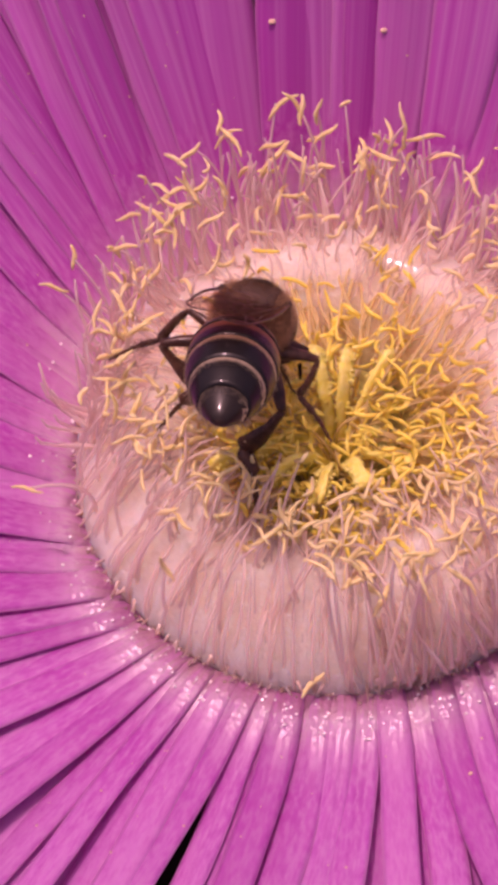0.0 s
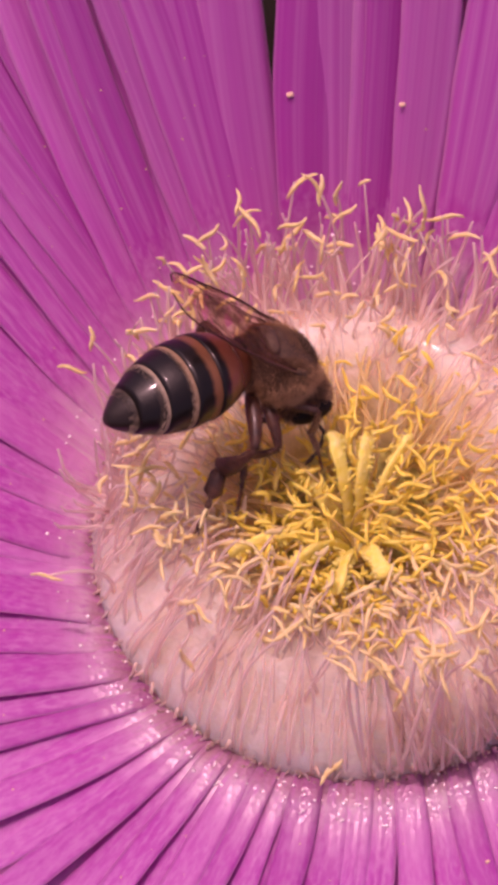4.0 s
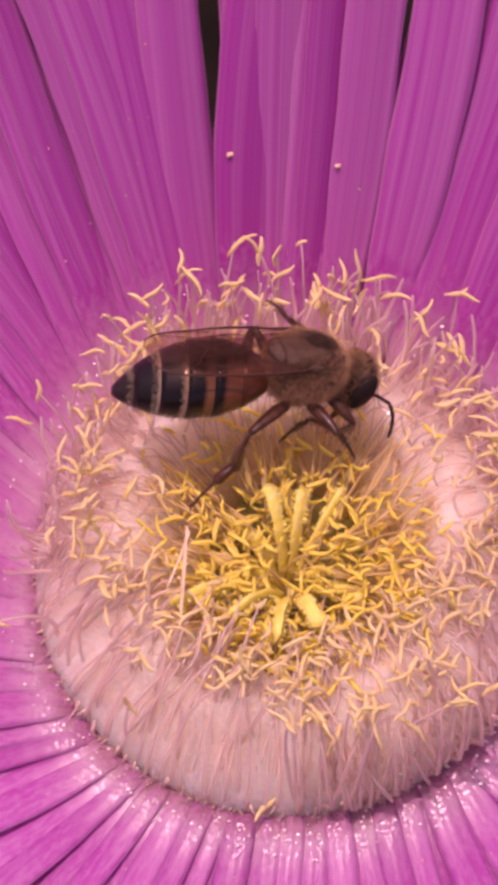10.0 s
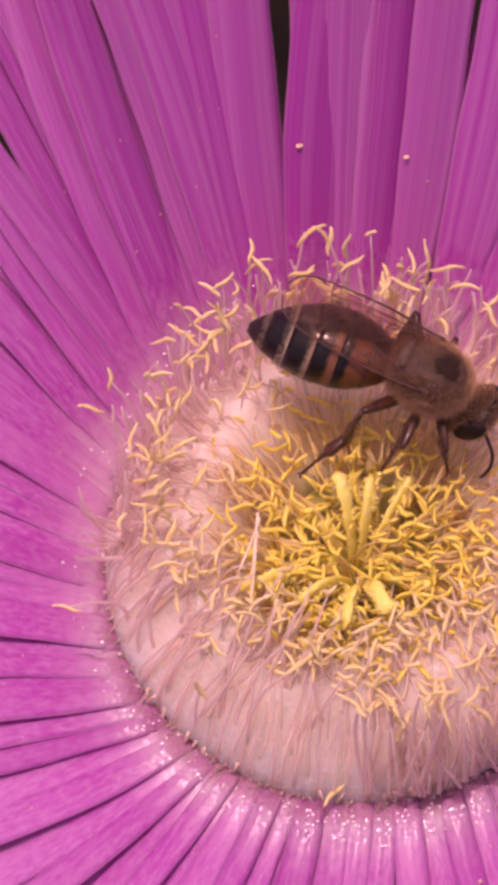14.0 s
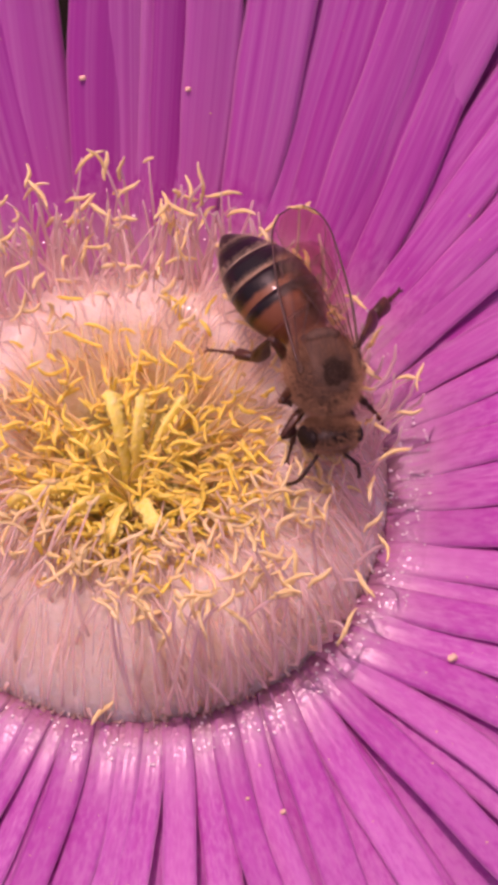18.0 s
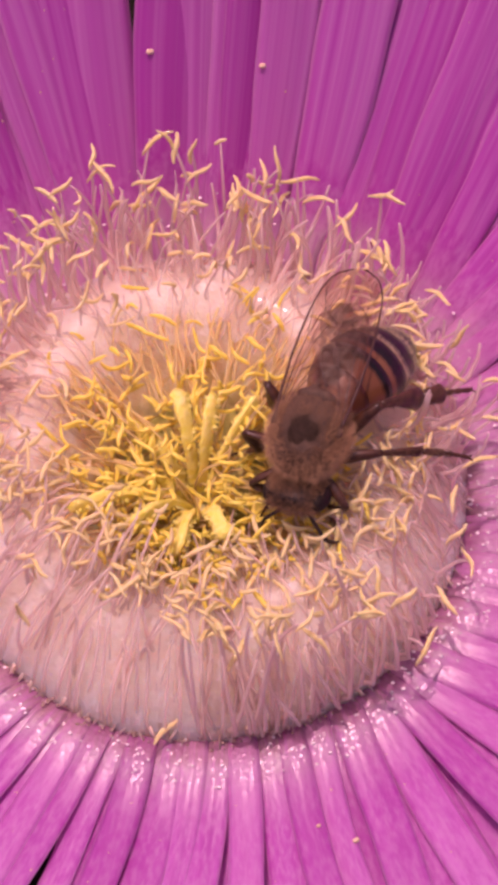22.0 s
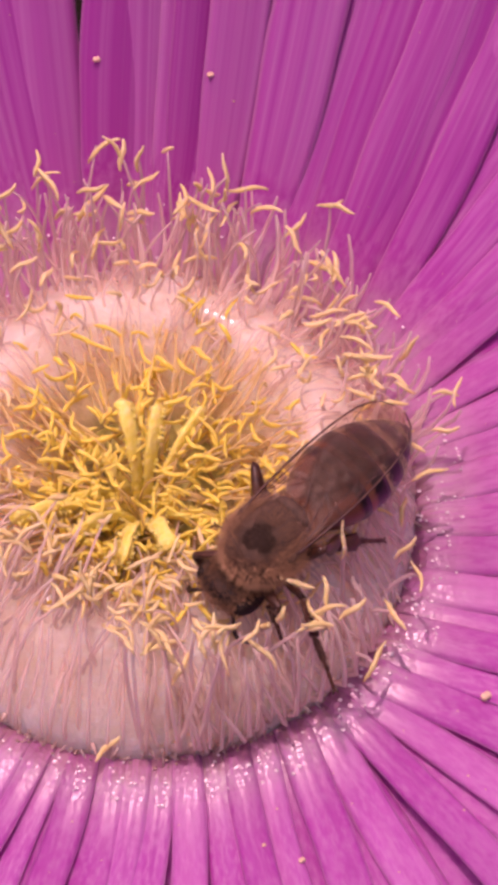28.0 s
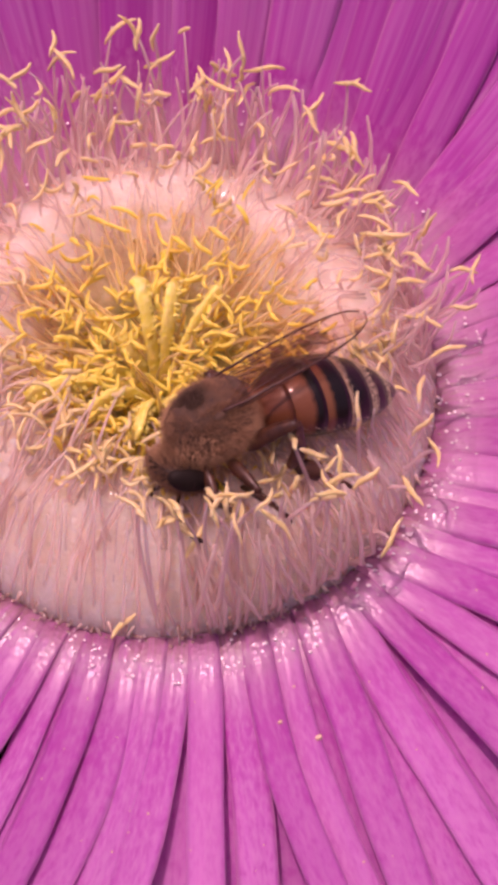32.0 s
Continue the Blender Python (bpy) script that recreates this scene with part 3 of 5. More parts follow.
def build_cushion(flower):
    rings, n = 34, 320
    verts, faces = [], []
    radii = [3.4 + (11.55 - 3.4) * (1 - (1 - i / (rings - 1)) ** 1.6) for i in range(rings)]
    for r in radii:
        for k in range(n):
            a = 360 * k / n
            z = cushion_height(r)
            wall = max(0, min(1, (r - 7) / 3))
            rib = (0.05 * math.sin(radians(a) * 64 + 2 * math.sin(a)) + 0.07 * noise.noise(Vector((math.cos(radians(a)) * 26, math.sin(radians(a)) * 26, r * 0.35)))) * wall
            verts.append(polar(r + rib * 0.8, a, z + rib * 0.8))
    for i in range(rings - 1):
        for k in range(n):
            a, b = i * n + k, i * n + (k + 1) % n
            faces.append((a, a + n, b + n, b))
    # underside, so that the flesh is solid
    low = len(verts)
    verts += [polar(10.8, 360 * k / n, -2.2) for k in range(n)] + [polar(3.4, 360 * k / n, 0.2) for k in range(n)]
    last = (rings - 1) * n
    for k in range(n):
        q = (k + 1) % n
        faces += [(last + k, low + k, low + q, last + q), (low + k, low + n + k, low + n + q, low + q), (low + n + k, k, q, low + n + q)]
    part("stamen_cushion", mesh_of("stamen_cushion", verts, faces, CUSHION), flower, "pale pink glossy fleshy ring under the stamens")


def anther_mesh(length, girth, bend, mat):
    pts = [Vector((length * (s - 0.5), 0.08 * math.sin(5.8 * s + bend * 9), -0.85 * bend * (2 * s - 1) ** 2 - bend * s)) for s in (i / 10 for i in range(11))]
    rad = [girth * max(0.25, math.sin(math.pi * min(0.97, max(0.03, 0.05 + 0.9 * i / 10))) ** 0.6) * (1 + 0.14 * math.sin(i * 2.1 + bend * 20)) for i in range(11)]
    return mesh_of("anther", *tube(pts, rad, 6, 0.72), mat)


def stamen_curve(rng, base, tip):
    mid = Vector(((base.x * 0.75 + tip.x * 0.25), (base.y * 0.75 + tip.y * 0.25), mixed(base.z, tip.z, 0.68)))
    mid += Vector((rng.uniform(-0.9, 0.9), rng.uniform(-0.9, 0.9), rng.uniform(-0.3, 0.5)))
    return bezier(base, mid, tip, 8)


def tip_of(rng, deg, ring):
    """Base and tip of a stamen of one ring."""
    back = (math.sin(radians(deg)) + 1) / 2
    if ring == 0:
        r0 = mixed(rng.uniform(10.4, 11.3), rng.uniform(9.2, 11.2), back)
        r1 = r0 + mixed(rng.uniform(-4.4, -1.9), rng.uniform(-0.4, 1.5), back)
        z1 = mixed(rng.uniform(4.2, 7.0), rng.uniform(6.2, 9.4), back)
    elif ring == 1:
        r0 = rng.uniform(7.4, 9.8)
        r1 = r0 + mixed(rng.uniform(-3.6, -1.3), rng.uniform(0.0, 2.6), back)
        z1 = mixed(rng.uniform(5.2, 7.0), rng.uniform(5.4, 7.8), back)
    else:
        r0 = rng.uniform(4.4, 7.2)
        r1 = r0 - rng.uniform(0.2, 3.4)
        z1 = rng.uniform(3.8, 5.7)
    spread = rng.uniform(-9, 9)
    return polar(r0, deg, cushion_height(r0) - 0.3), polar(r1, deg + spread, z1) + (HEART * 0.85 if ring == 2 else Vector((0, 0, 0)))


def pressed(tip):
    """A stamen over which the bee walks is pressed down below her body."""
    for t, x, y, z, roll, pitch, head in BEE:
        c, s = math.cos(radians(head)), math.sin(radians(head))
        dx, dy = tip.x - x, tip.y - y
        ahead, aside = dx * c + dy * s, dy * c - dx * s
        low = z - math.sin(radians(pitch)) * ahead - 2.3
        if -8.0 < ahead < 3.8 and abs(aside) < 2.4 and tip.z > low:
            tip = Vector((tip.x, tip.y, max(low, cushion_height(math.hypot(tip.x, tip.y)) + 0.6)))
    return tip


def wall_foot(rng, deg):
    r = rng.uniform(9.9, 11.4)
    return polar(r, deg, cushion_height(r) - 0.15)


def curly(rng, m, length):
    """A small bent anther at the pose m, hooked at one end."""
    turn, b, hook = m.to_3x3(), rng.uniform(-0.5, 0.5), rng.uniform(-0.35, 0.35)
    pts = [m.translation / MM + turn @ Vector((length * (s - 0.5), hook * max(0, s - 0.45) ** 2 * 4, -b * length * 0.7 * (2 * s - 1) ** 2)) for s in (0, 0.14, 0.32, 0.5, 0.68, 0.86, 1)]
    g = rng.uniform(0.76, 1.08)
    return tube(pts, [g * r for r in (0.045, 0.092, 0.112, 0.10, 0.112, 0.088, 0.03)], 6, 0.75)


def anther_turn(rng, curve):
    d = (curve[-1] - curve[-2]).normalized()
    flatwise = Vector((rng.gauss(0, 1), rng.gauss(0, 1), rng.gauss(0, 0.7))) + d * rng.uniform(-0.3, 1.3)
    q = flatwise.to_track_quat("X", "Z")
    return Matrix.Translation(curve[-1] * MM) @ q.to_matrix().to_4x4() @ Matrix.Rotation(rng.uniform(-0.8, 0.8), 4, "X")


# where the green top of the ovary shows between the stigma arms: x, y, radius
HOLLOWS = ((2.1, 1.0, 0.95), (-4.6, -2.9, 0.4), (4.5, -2.5, 0.5), (3.5, -5.6, 0.4))


def build_stamens(flower):
    rng = random.Random(21)
    outer = [anther_mesh(l, g, b, ANTHER) for l, g, b in ((1.6, 0.127, 0.16), (1.35, 0.132, 0.05), (1.85, 0.118, 0.26), (1.15, 0.132, 0.12), (1.5, 0.122, -0.2), (1.7, 0.113, 0.34), (1.4, 0.127, -0.08))]
    inner = [anther_mesh(l, g, b, ANTHER_IN) for l, g, b in ((1.3, 0.132, 0.18), (1.1, 0.132, 0.08), (1.55, 0.118, 0.32), (1.2, 0.122, -0.22), (1.45, 0.113, 0.4))]
    # stamens that stand out singly: where their tips are
    marks = [(-1.8, 10.0, 9.2), (1.2, 9.9, 8.2), (-0.7, 11.0, 9.5), (7.3, 9.7, 8.4), (9.8, 6.4, 7.1), (-11.1, 5.5, 6.8), (-11.9, 4.4, 6.3), (-6.9, -8.0, 4.6),
             (-12.7, -4.5, 4.8), (10.6, -4.0, 5.1), (9.3, -8.5, 3.1), (1.7, -9.7, 6.7), (1.2, -9.4, 5.6), (-1.1, -11.5, 0.6), (11.6, -1.0, 5.2), (12.2, 0.8, 5.6),
             (12.6, 2.4, 5.9), (11.2, -5.2, 4.2), (10.6, -2.2, 6.2), (10.2, -6.6, 3.8)]
    todo = []
    for x, y, z in marks:
        a = math.degrees(math.atan2(y, x))
        todo.append((polar(10.9, a, cushion_height(10.9) - 0.2), Vector((x, y, z)), 0))
    for i in range(150):
        if not (205 < i * 2.4 < 335 and i % 3 == 0):
            todo.append((*tip_of(rng, i * 2.4 + rng.uniform(-1.6, 1.6), 0), 0))
    for i in range(64):
        todo.append((*tip_of(rng, i * 5.6 + rng.uniform(-3, 3) if i % 3 else rng.uniform(190, 350), 1), 1))
    for i in range(40):
        todo.append((*tip_of(rng, i * 7.2 + rng.uniform(-3, 3), 2), 2))
    front = [(-0.3, -10.3), (0.5, -9.4), (1.2, -10.0), (2.0, -9.6), (2.8, -9.3), (3.9, -9.0), (5.1, -8.6), (6.2, -8.2), (6.8, -8.6), (7.5, -8.0), (4.6, -9.6), (8.2, -7.4), (3.3, -10.2), (1.5, -9.0)]
    for x, y in front[::2]:
        a = math.degrees(math.atan2(y, x))
        todo.append((wall_foot(rng, a + rng.uniform(-7, 7)), Vector((x + rng.uniform(-0.3, 0.3), y + rng.uniform(-0.3, 0.3), rng.uniform(6.8, 8.4))), 3))
    # tufts that stand up between the bee's legs and before her head
    tufts = [(-0.4, -9.3), (0.3, -9.6), (1.1, -9.4), (1.9, -9.7), (2.7, -9.4), (0.7, -8.8), (2.2, -8.7), (5.4, -6.5), (6.2, -7.0), (7.1, -7.3), (6.7, -7.9), (4.3, -9.1), (5.3, -8.9), (6.4, -8.6), (8.3, -8.0), (8.5, -6.3), (8.1, -5.2), (7.6, -6.1), (3.4, -8.9), (5.8, -9.2)]
    for x, y in tufts[::2] + tufts[7:14:2]:
        a = math.degrees(math.atan2(y, x))
        z = rng.uniform(7.4, 8.4)
        todo.append((wall_foot(rng, a + rng.uniform(-8, 8)), Vector((x + rng.uniform(-0.3, 0.3), y - 0.53 * (z - 7) + rng.uniform(-0.2, 0.2), z)), 3))
    for base, tip, ring in todo:
        curve = stamen_curve(rng, base, tip if ring == 3 else pressed(tip))
        ring = ring % 3
        g = rng.uniform(0.07, 0.095)
        f = part("stamen", mesh_of("stamen", *tube(curve, [g * 1.25, g * 1.15, g, g, g * 0.95, g * 0.9, g * 0.8, g * 0.6], 5), FILAMENT if ring < 2 else FILAMENT_IN), flower)
        part("anther", rng.choice(outer if ring < 2 else inner), f, at=anther_turn(rng, curve))
        # some are split in two
        if rng.random() < 0.28:
            part("anther", rng.choice(outer if ring < 2 else inner), f, at=anther_turn(rng, curve) @ Matrix.Translation((0.4 * MM, 0, 0)))
    # the crowd that cannot be told apart
    threads, tips, wall, outer_tips = [], [], [], []
    for i in range(420):
        ring = 0 if i < 70 else 1 if i < 190 else 2
        base, tip = tip_of(rng, rng.uniform(185, 355) if ring == 1 and i % 2 else rng.uniform(-5, 185) if ring == 0 else rng.uniform(0, 360), ring)
        curve = stamen_curve(rng, base, pressed(tip))
        g = rng.uniform(0.055, 0.085)
        (threads if ring == 2 else wall).append(tube(curve, [g * 1.2] * 3 + [g] * 3 + [g * 0.8, g * 0.6], 4))
        if ring == 2 or rng.random() < (0.42 if ring == 1 else 0.2):
            m = anther_turn(rng, curve)
            (tips if ring == 2 else outer_tips).append(curly(rng, m, rng.uniform(0.6, 1.5)))
    # short stamens on the crest
    for i in range(165):
        a, r0 = rng.uniform(250, 325) if i < 30 else rng.uniform(205, 335) if i < 80 else rng.uniform(-25, 205), rng.uniform(4.8, 8.2)
        tip = polar(r0 - (rng.uniform(0.2, 1.6) if i < 80 else rng.uniform(-1.8, 0.9)), a + rng.uniform(-8, 8), cushion_height(r0) + rng.uniform(0.7, 1.9))
        curve = stamen_curve(rng, polar(r0, a, cushion_height(r0) - 0.2), tip)
        wall.append(tube(curve, [0.06] * 6 + [0.05, 0.035], 4))
        m = anther_turn(rng, curve)
        (tips if r0 < 6.6 else outer_tips).append(curly(rng, m, rng.uniform(0.8, 1.5)))
    # filaments that lie against the outer wall, from the rim up
    for i in range(72):
        a = 160 + 220 * (i + rng.uniform(-0.9, 0.9)) / 72
        lean, top = rng.uniform(-5, 5), rng.uniform(3.6, 6.2)
        out = rng.uniform(0.02, 0.25) + (rng.uniform(0.0, 0.7) if 283 < a < 325 else 0)
        pts = [polar(11.36 + out * 0.3, a, -0.25), polar(11.15 + out, a + lean * 0.1, 0.9), polar(10.75 + out, a + lean * 0.25, 1.9), polar(10.1 + out, a + lean * 0.45, 2.9), polar(9.4 + out, a + lean * 0.7, top * 0.8), polar(rng.uniform(8.2, 9.6) + out, a + lean, top)]
        g = rng.uniform(0.06, 0.10)
        wall.append(tube(pts, [g * 1.3, g * 1.1, g, g, g * 0.85, g * 0.55], 6))
    # a fan of longer ones that stand off the wall
    for i in range(34):
        a = 278 + 50 * (i + rng.uniform(-0.7, 0.7)) / 34
        lean, top, out = rng.uniform(-7, 7), rng.uniform(3.8, 6.0), rng.uniform(0.3, 1.0)
        pts = [polar(11.4, a, rng.uniform(-0.1, 0.6)), polar(11.2 + out, a + lean * 0.1, 1.3), polar(10.9 + out, a + lean * 0.4, 2.5), polar(10.4 + out, a + lean * 0.75, top * 0.75), polar(rng.uniform(9.4, 10.2) + out, a + lean, top)]
        g = rng.uniform(0.075, 0.11)
        wall.append(tube(pts, [g * 1.25, g * 1.1, g, g * 0.85, g * 0.55], 6))
    # pale filaments that sweep outward from the far crest
    for i in range(120):
        a, r0 = rng.uniform(-5, 190), rng.uniform(7.6, 10.6)
        lean, h = rng.uniform(-8, 8), cushion_height(r0)
        up, out = rng.uniform(2.0, 4.4), rng.uniform(1.2, 2.6)
        pts = [polar(r0 - 0.3, a, h - 0.2), polar(r0 + 0.35 * out, a + lean * 0.1, h + 0.10 * up), polar(r0 + 0.75 * out, a + lean * 0.4, h + 0.36 * up), polar(r0 + 0.95 * out, a + lean * 0.75, h + 0.68 * up), polar(r0 + out, a + lean, h + up)]
        g = rng.uniform(0.065, 0.11)
        wall.append(tube(pts, [g * 1.35, g * 1.2, g, g * 0.85, g * 0.55], 6))
    # fine filaments combed inward over the crest of the ring
    for i in range(170):
        a = rng.uniform(0, 360)
        lean = rng.uniform(-10, 10)
        r0, r1 = rng.uniform(7.4, 10.4), rng.uniform(4.6, 6.4)
        pts = [polar(mixed(r0, r1, s), a + lean * s, cushion_height(mixed(r0, r1, s)) + 0.05 + 0.55 * math.sin(math.pi * s) * rng.uniform(0.3, 1.0)) for s in (0, 0.3, 0.6, 1)]
        g = rng.uniform(0.035, 0.06)
        wall.append(tube(pts, [g, g, g * 0.9, g * 0.5], 4))
    made = 0
    while made < 150:
        base, tip = polar(rng.uniform(2.5, 4.5), rng.uniform(0, 360), 1.4), polar(rng.uniform(0.8, 5.2), rng.uniform(0, 360), rng.uniform(3.2, 5.2)) + HEART
        if any(math.hypot(tip.x - x, tip.y - y) < r for x, y, r in HOLLOWS):
            continue
        made += 1
        base = Vector((mixed(base.x, tip.x, 0.7), mixed(base.y, tip.y, 0.7), base.z))
        curve = stamen_curve(rng, base, pressed(tip))
        threads.append(tube(curve, [0.07] * 6 + [0.06, 0.04], 4))
        m = anther_turn(rng, curve)
        tips.append(curly(rng, m, rng.uniform(0.7, 1.35)))
    tagged(part("stamen_crowd", mesh_of("stamen_crowd", *joined(wall), FILAMENT), flower, "dense pale pink filaments"), kind="stuff")
    tagged(part("outer_anther_crowd", mesh_of("outer_anther_crowd", *joined(outer_tips), ANTHER), flower, "crowded straw-coloured anthers"), kind="stuff")
    tagged(part("inner_filament_crowd", mesh_of("inner_filament_crowd", *joined(threads), FILAMENT_IN), flower, "dense yellowish inner filaments"), kind="stuff")
    tagged(part("inner_anther_crowd", mesh_of("inner_anther_crowd", *joined(tips), ANTHER_IN), flower, "crowded small yellow anthers"), kind="stuff")


def build_pistil(flower):
    rng = random.Random(5)
    verts, faces, _ = lathe([(-0.2, 4.2), (0.9, 4.0), (1.4, 2.9), (1.6, 1.5), (1.5, 0.2)], 28)
    part("ovary", mesh_of("ovary", [(y, z, x) for x, y, z in verts], faces, OVARY), flower, "dark green glossy ovary top")
    # feathery arms round the middle
    arms = [(-160, 5.6, 6.9), (168, 3.6, 5.2), (136, 4.2, 5.6), (108, 3.4, 7.6), (80, 3.2, 7.4), (54, 4.2, 6.6), (-20, 3.4, 5.4), (-72, 3.2, 6.6), (-104, 3.8, 6.5), (-134, 3.8, 6.8)]
    for a, reach, top in arms:
        root, tip = polar(0.5, a, 1.7) + HEART, polar(reach, a + rng.uniform(-6, 6), top - 1.5) + HEART
        mid = polar(reach * 0.45, a, top - 0.9) + HEART
        curve = bezier(root, mid, tip, 13)
        rad = [mixed(0.27, 0.45, i / 12) * (1 + rng.uniform(-0.22, 0.22)) for i in range(13)]
        rad[-1] *= 0.5
        pieces = [tube(curve, rad, 10, 0.40)]
        # short papillae along the arm
        for _ in range(50):
            i = rng.randrange(1, 12)
            way = curve[i + 1] - curve[i - 1]
            d = (way.cross(Vector((0, 0, 1))).normalized() * rng.choice((1, -1)) + way.normalized() * rng.uniform(-0.4, 0.7) + Vector((0, 0, rng.uniform(-0.25, 0.25)))).normalized()
            p = curve[i] + (curve[i + 1] - curve[i]) * rng.random()
            l = rng.uniform(-0.12, 0.07)
            pieces.append(tube([p + d * rad[i] * 0.5, p + d * (rad[i] + l * 0.5), p + d * (rad[i] + l) + Vector((0, 0, -0.1 * l))], [0.055, 0.042, 0.015], 5))
        part("stigma", mesh_of("stigma", *joined(pieces), STIGMA), flower, "feathery pale yellow stigma arm")


# where daylight shows between the petals down to the ground, in degrees
GAPS = [101.9, 76.0, 65.2, 123.1, 134.2, 122.7, 250.5]
# where only a deeper petal shows, in the shade
SLITS = [267.7, 276.1, 286.9, 296.0, 312.5]
# the top petals, side by side: where each leaves the rim, its lean, its bend over 10 mm (degrees) and its width in mm
RIGHT_PETALS = [
    (3.5, 2, -1.4, 1.55), (9.5, 1, -1, 1.45), (15.3, -2, -2.2, 1.4), (21.8, -6, 0.8, 1.5), (27.2, 1, 2.1, 1.7), (31.6, 0, -1.5, 1.5), (35.6, 4, 3.2, 1.7), (39.4, 14, 6, 1.7), (45.6, 12, 5.6, 2.1), (50.5, 8, 4, 1.9),
]
BACK_PETALS = [
    (56.0, 7, 3.8, 2.2), (62.6, 0, 6, 2.0), (69.9, -3, 8, 2.95), (79.6, -3.5, 5, 2.55), (87.0, -6, 3.2, 1.8), (92.9, -8, -0.8, 1.6), (98.7, -1, -11, 3.0), (107.4, -2, -4.7, 2.85), (114.9, -5, 4.9, 2.45), (123.3, -4, 0.7, 2.0), (129.4, -4, -6.8, 1.8), (135.2, -8, -8, 1.75),
]
LEFT_PETALS = [
    (140.0, -4, 0, 1.85), (148.6, -11, -5.5, 1.75), (155.5, -14, -3.6, 1.9), (161.5, -10, -2.4, 1.9), (168.5, -11, -2, 1.85), (176.6, -13, -1, 1.85), (185.0, -14, -1, 1.9), (192.4, -19, -1, 1.8), (200.0, -23, -1.4, 2.0), (207.3, -24, -2, 1.75), (214.0, -25, -2.5, 1.95), (221.9, -21, -9.3, 1.65), (229.2, -16, -13, 1.76),
]
FRONT_PETALS = [
    (235.6, -12, -6, 1.6), (241.2, -7, -1, 1.45), (246.6, -4, -1.3, 1.55), (251.6, -7, -7, 1.65), (255.2, -4, -6, 1.4), (259.4, 3, -15, 1.73), (265.2, 3, -20, 1.95), (270.2, -2, -14, 1.5), (275.0, -6, -11, 1.65), (280.2, -5, -3.6, 1.62), (285.0, -3, -4, 1.65), (290.4, -11, 11, 1.55), (296.4, -17, 12, 1.45),
]
SIDE_PETALS = [
    (302.4, -11, -0.5, 1.85), (308.0, -8, 1.6, 1.9), (312.0, 1, 0.7, 1.62), (315.6, 12, -3.9, 1.62), (319.4, 20, -6, 1.55), (325.4, 16, -0.1, 1.35), (331.4, 12, 0, 1.5), (337.0, 8, 0, 1.45), (342.4, 5, 0.6, 1.55), (349.6, 2, 2.1, 1.75), (357.1, -3, 1.5, 1.4),
]


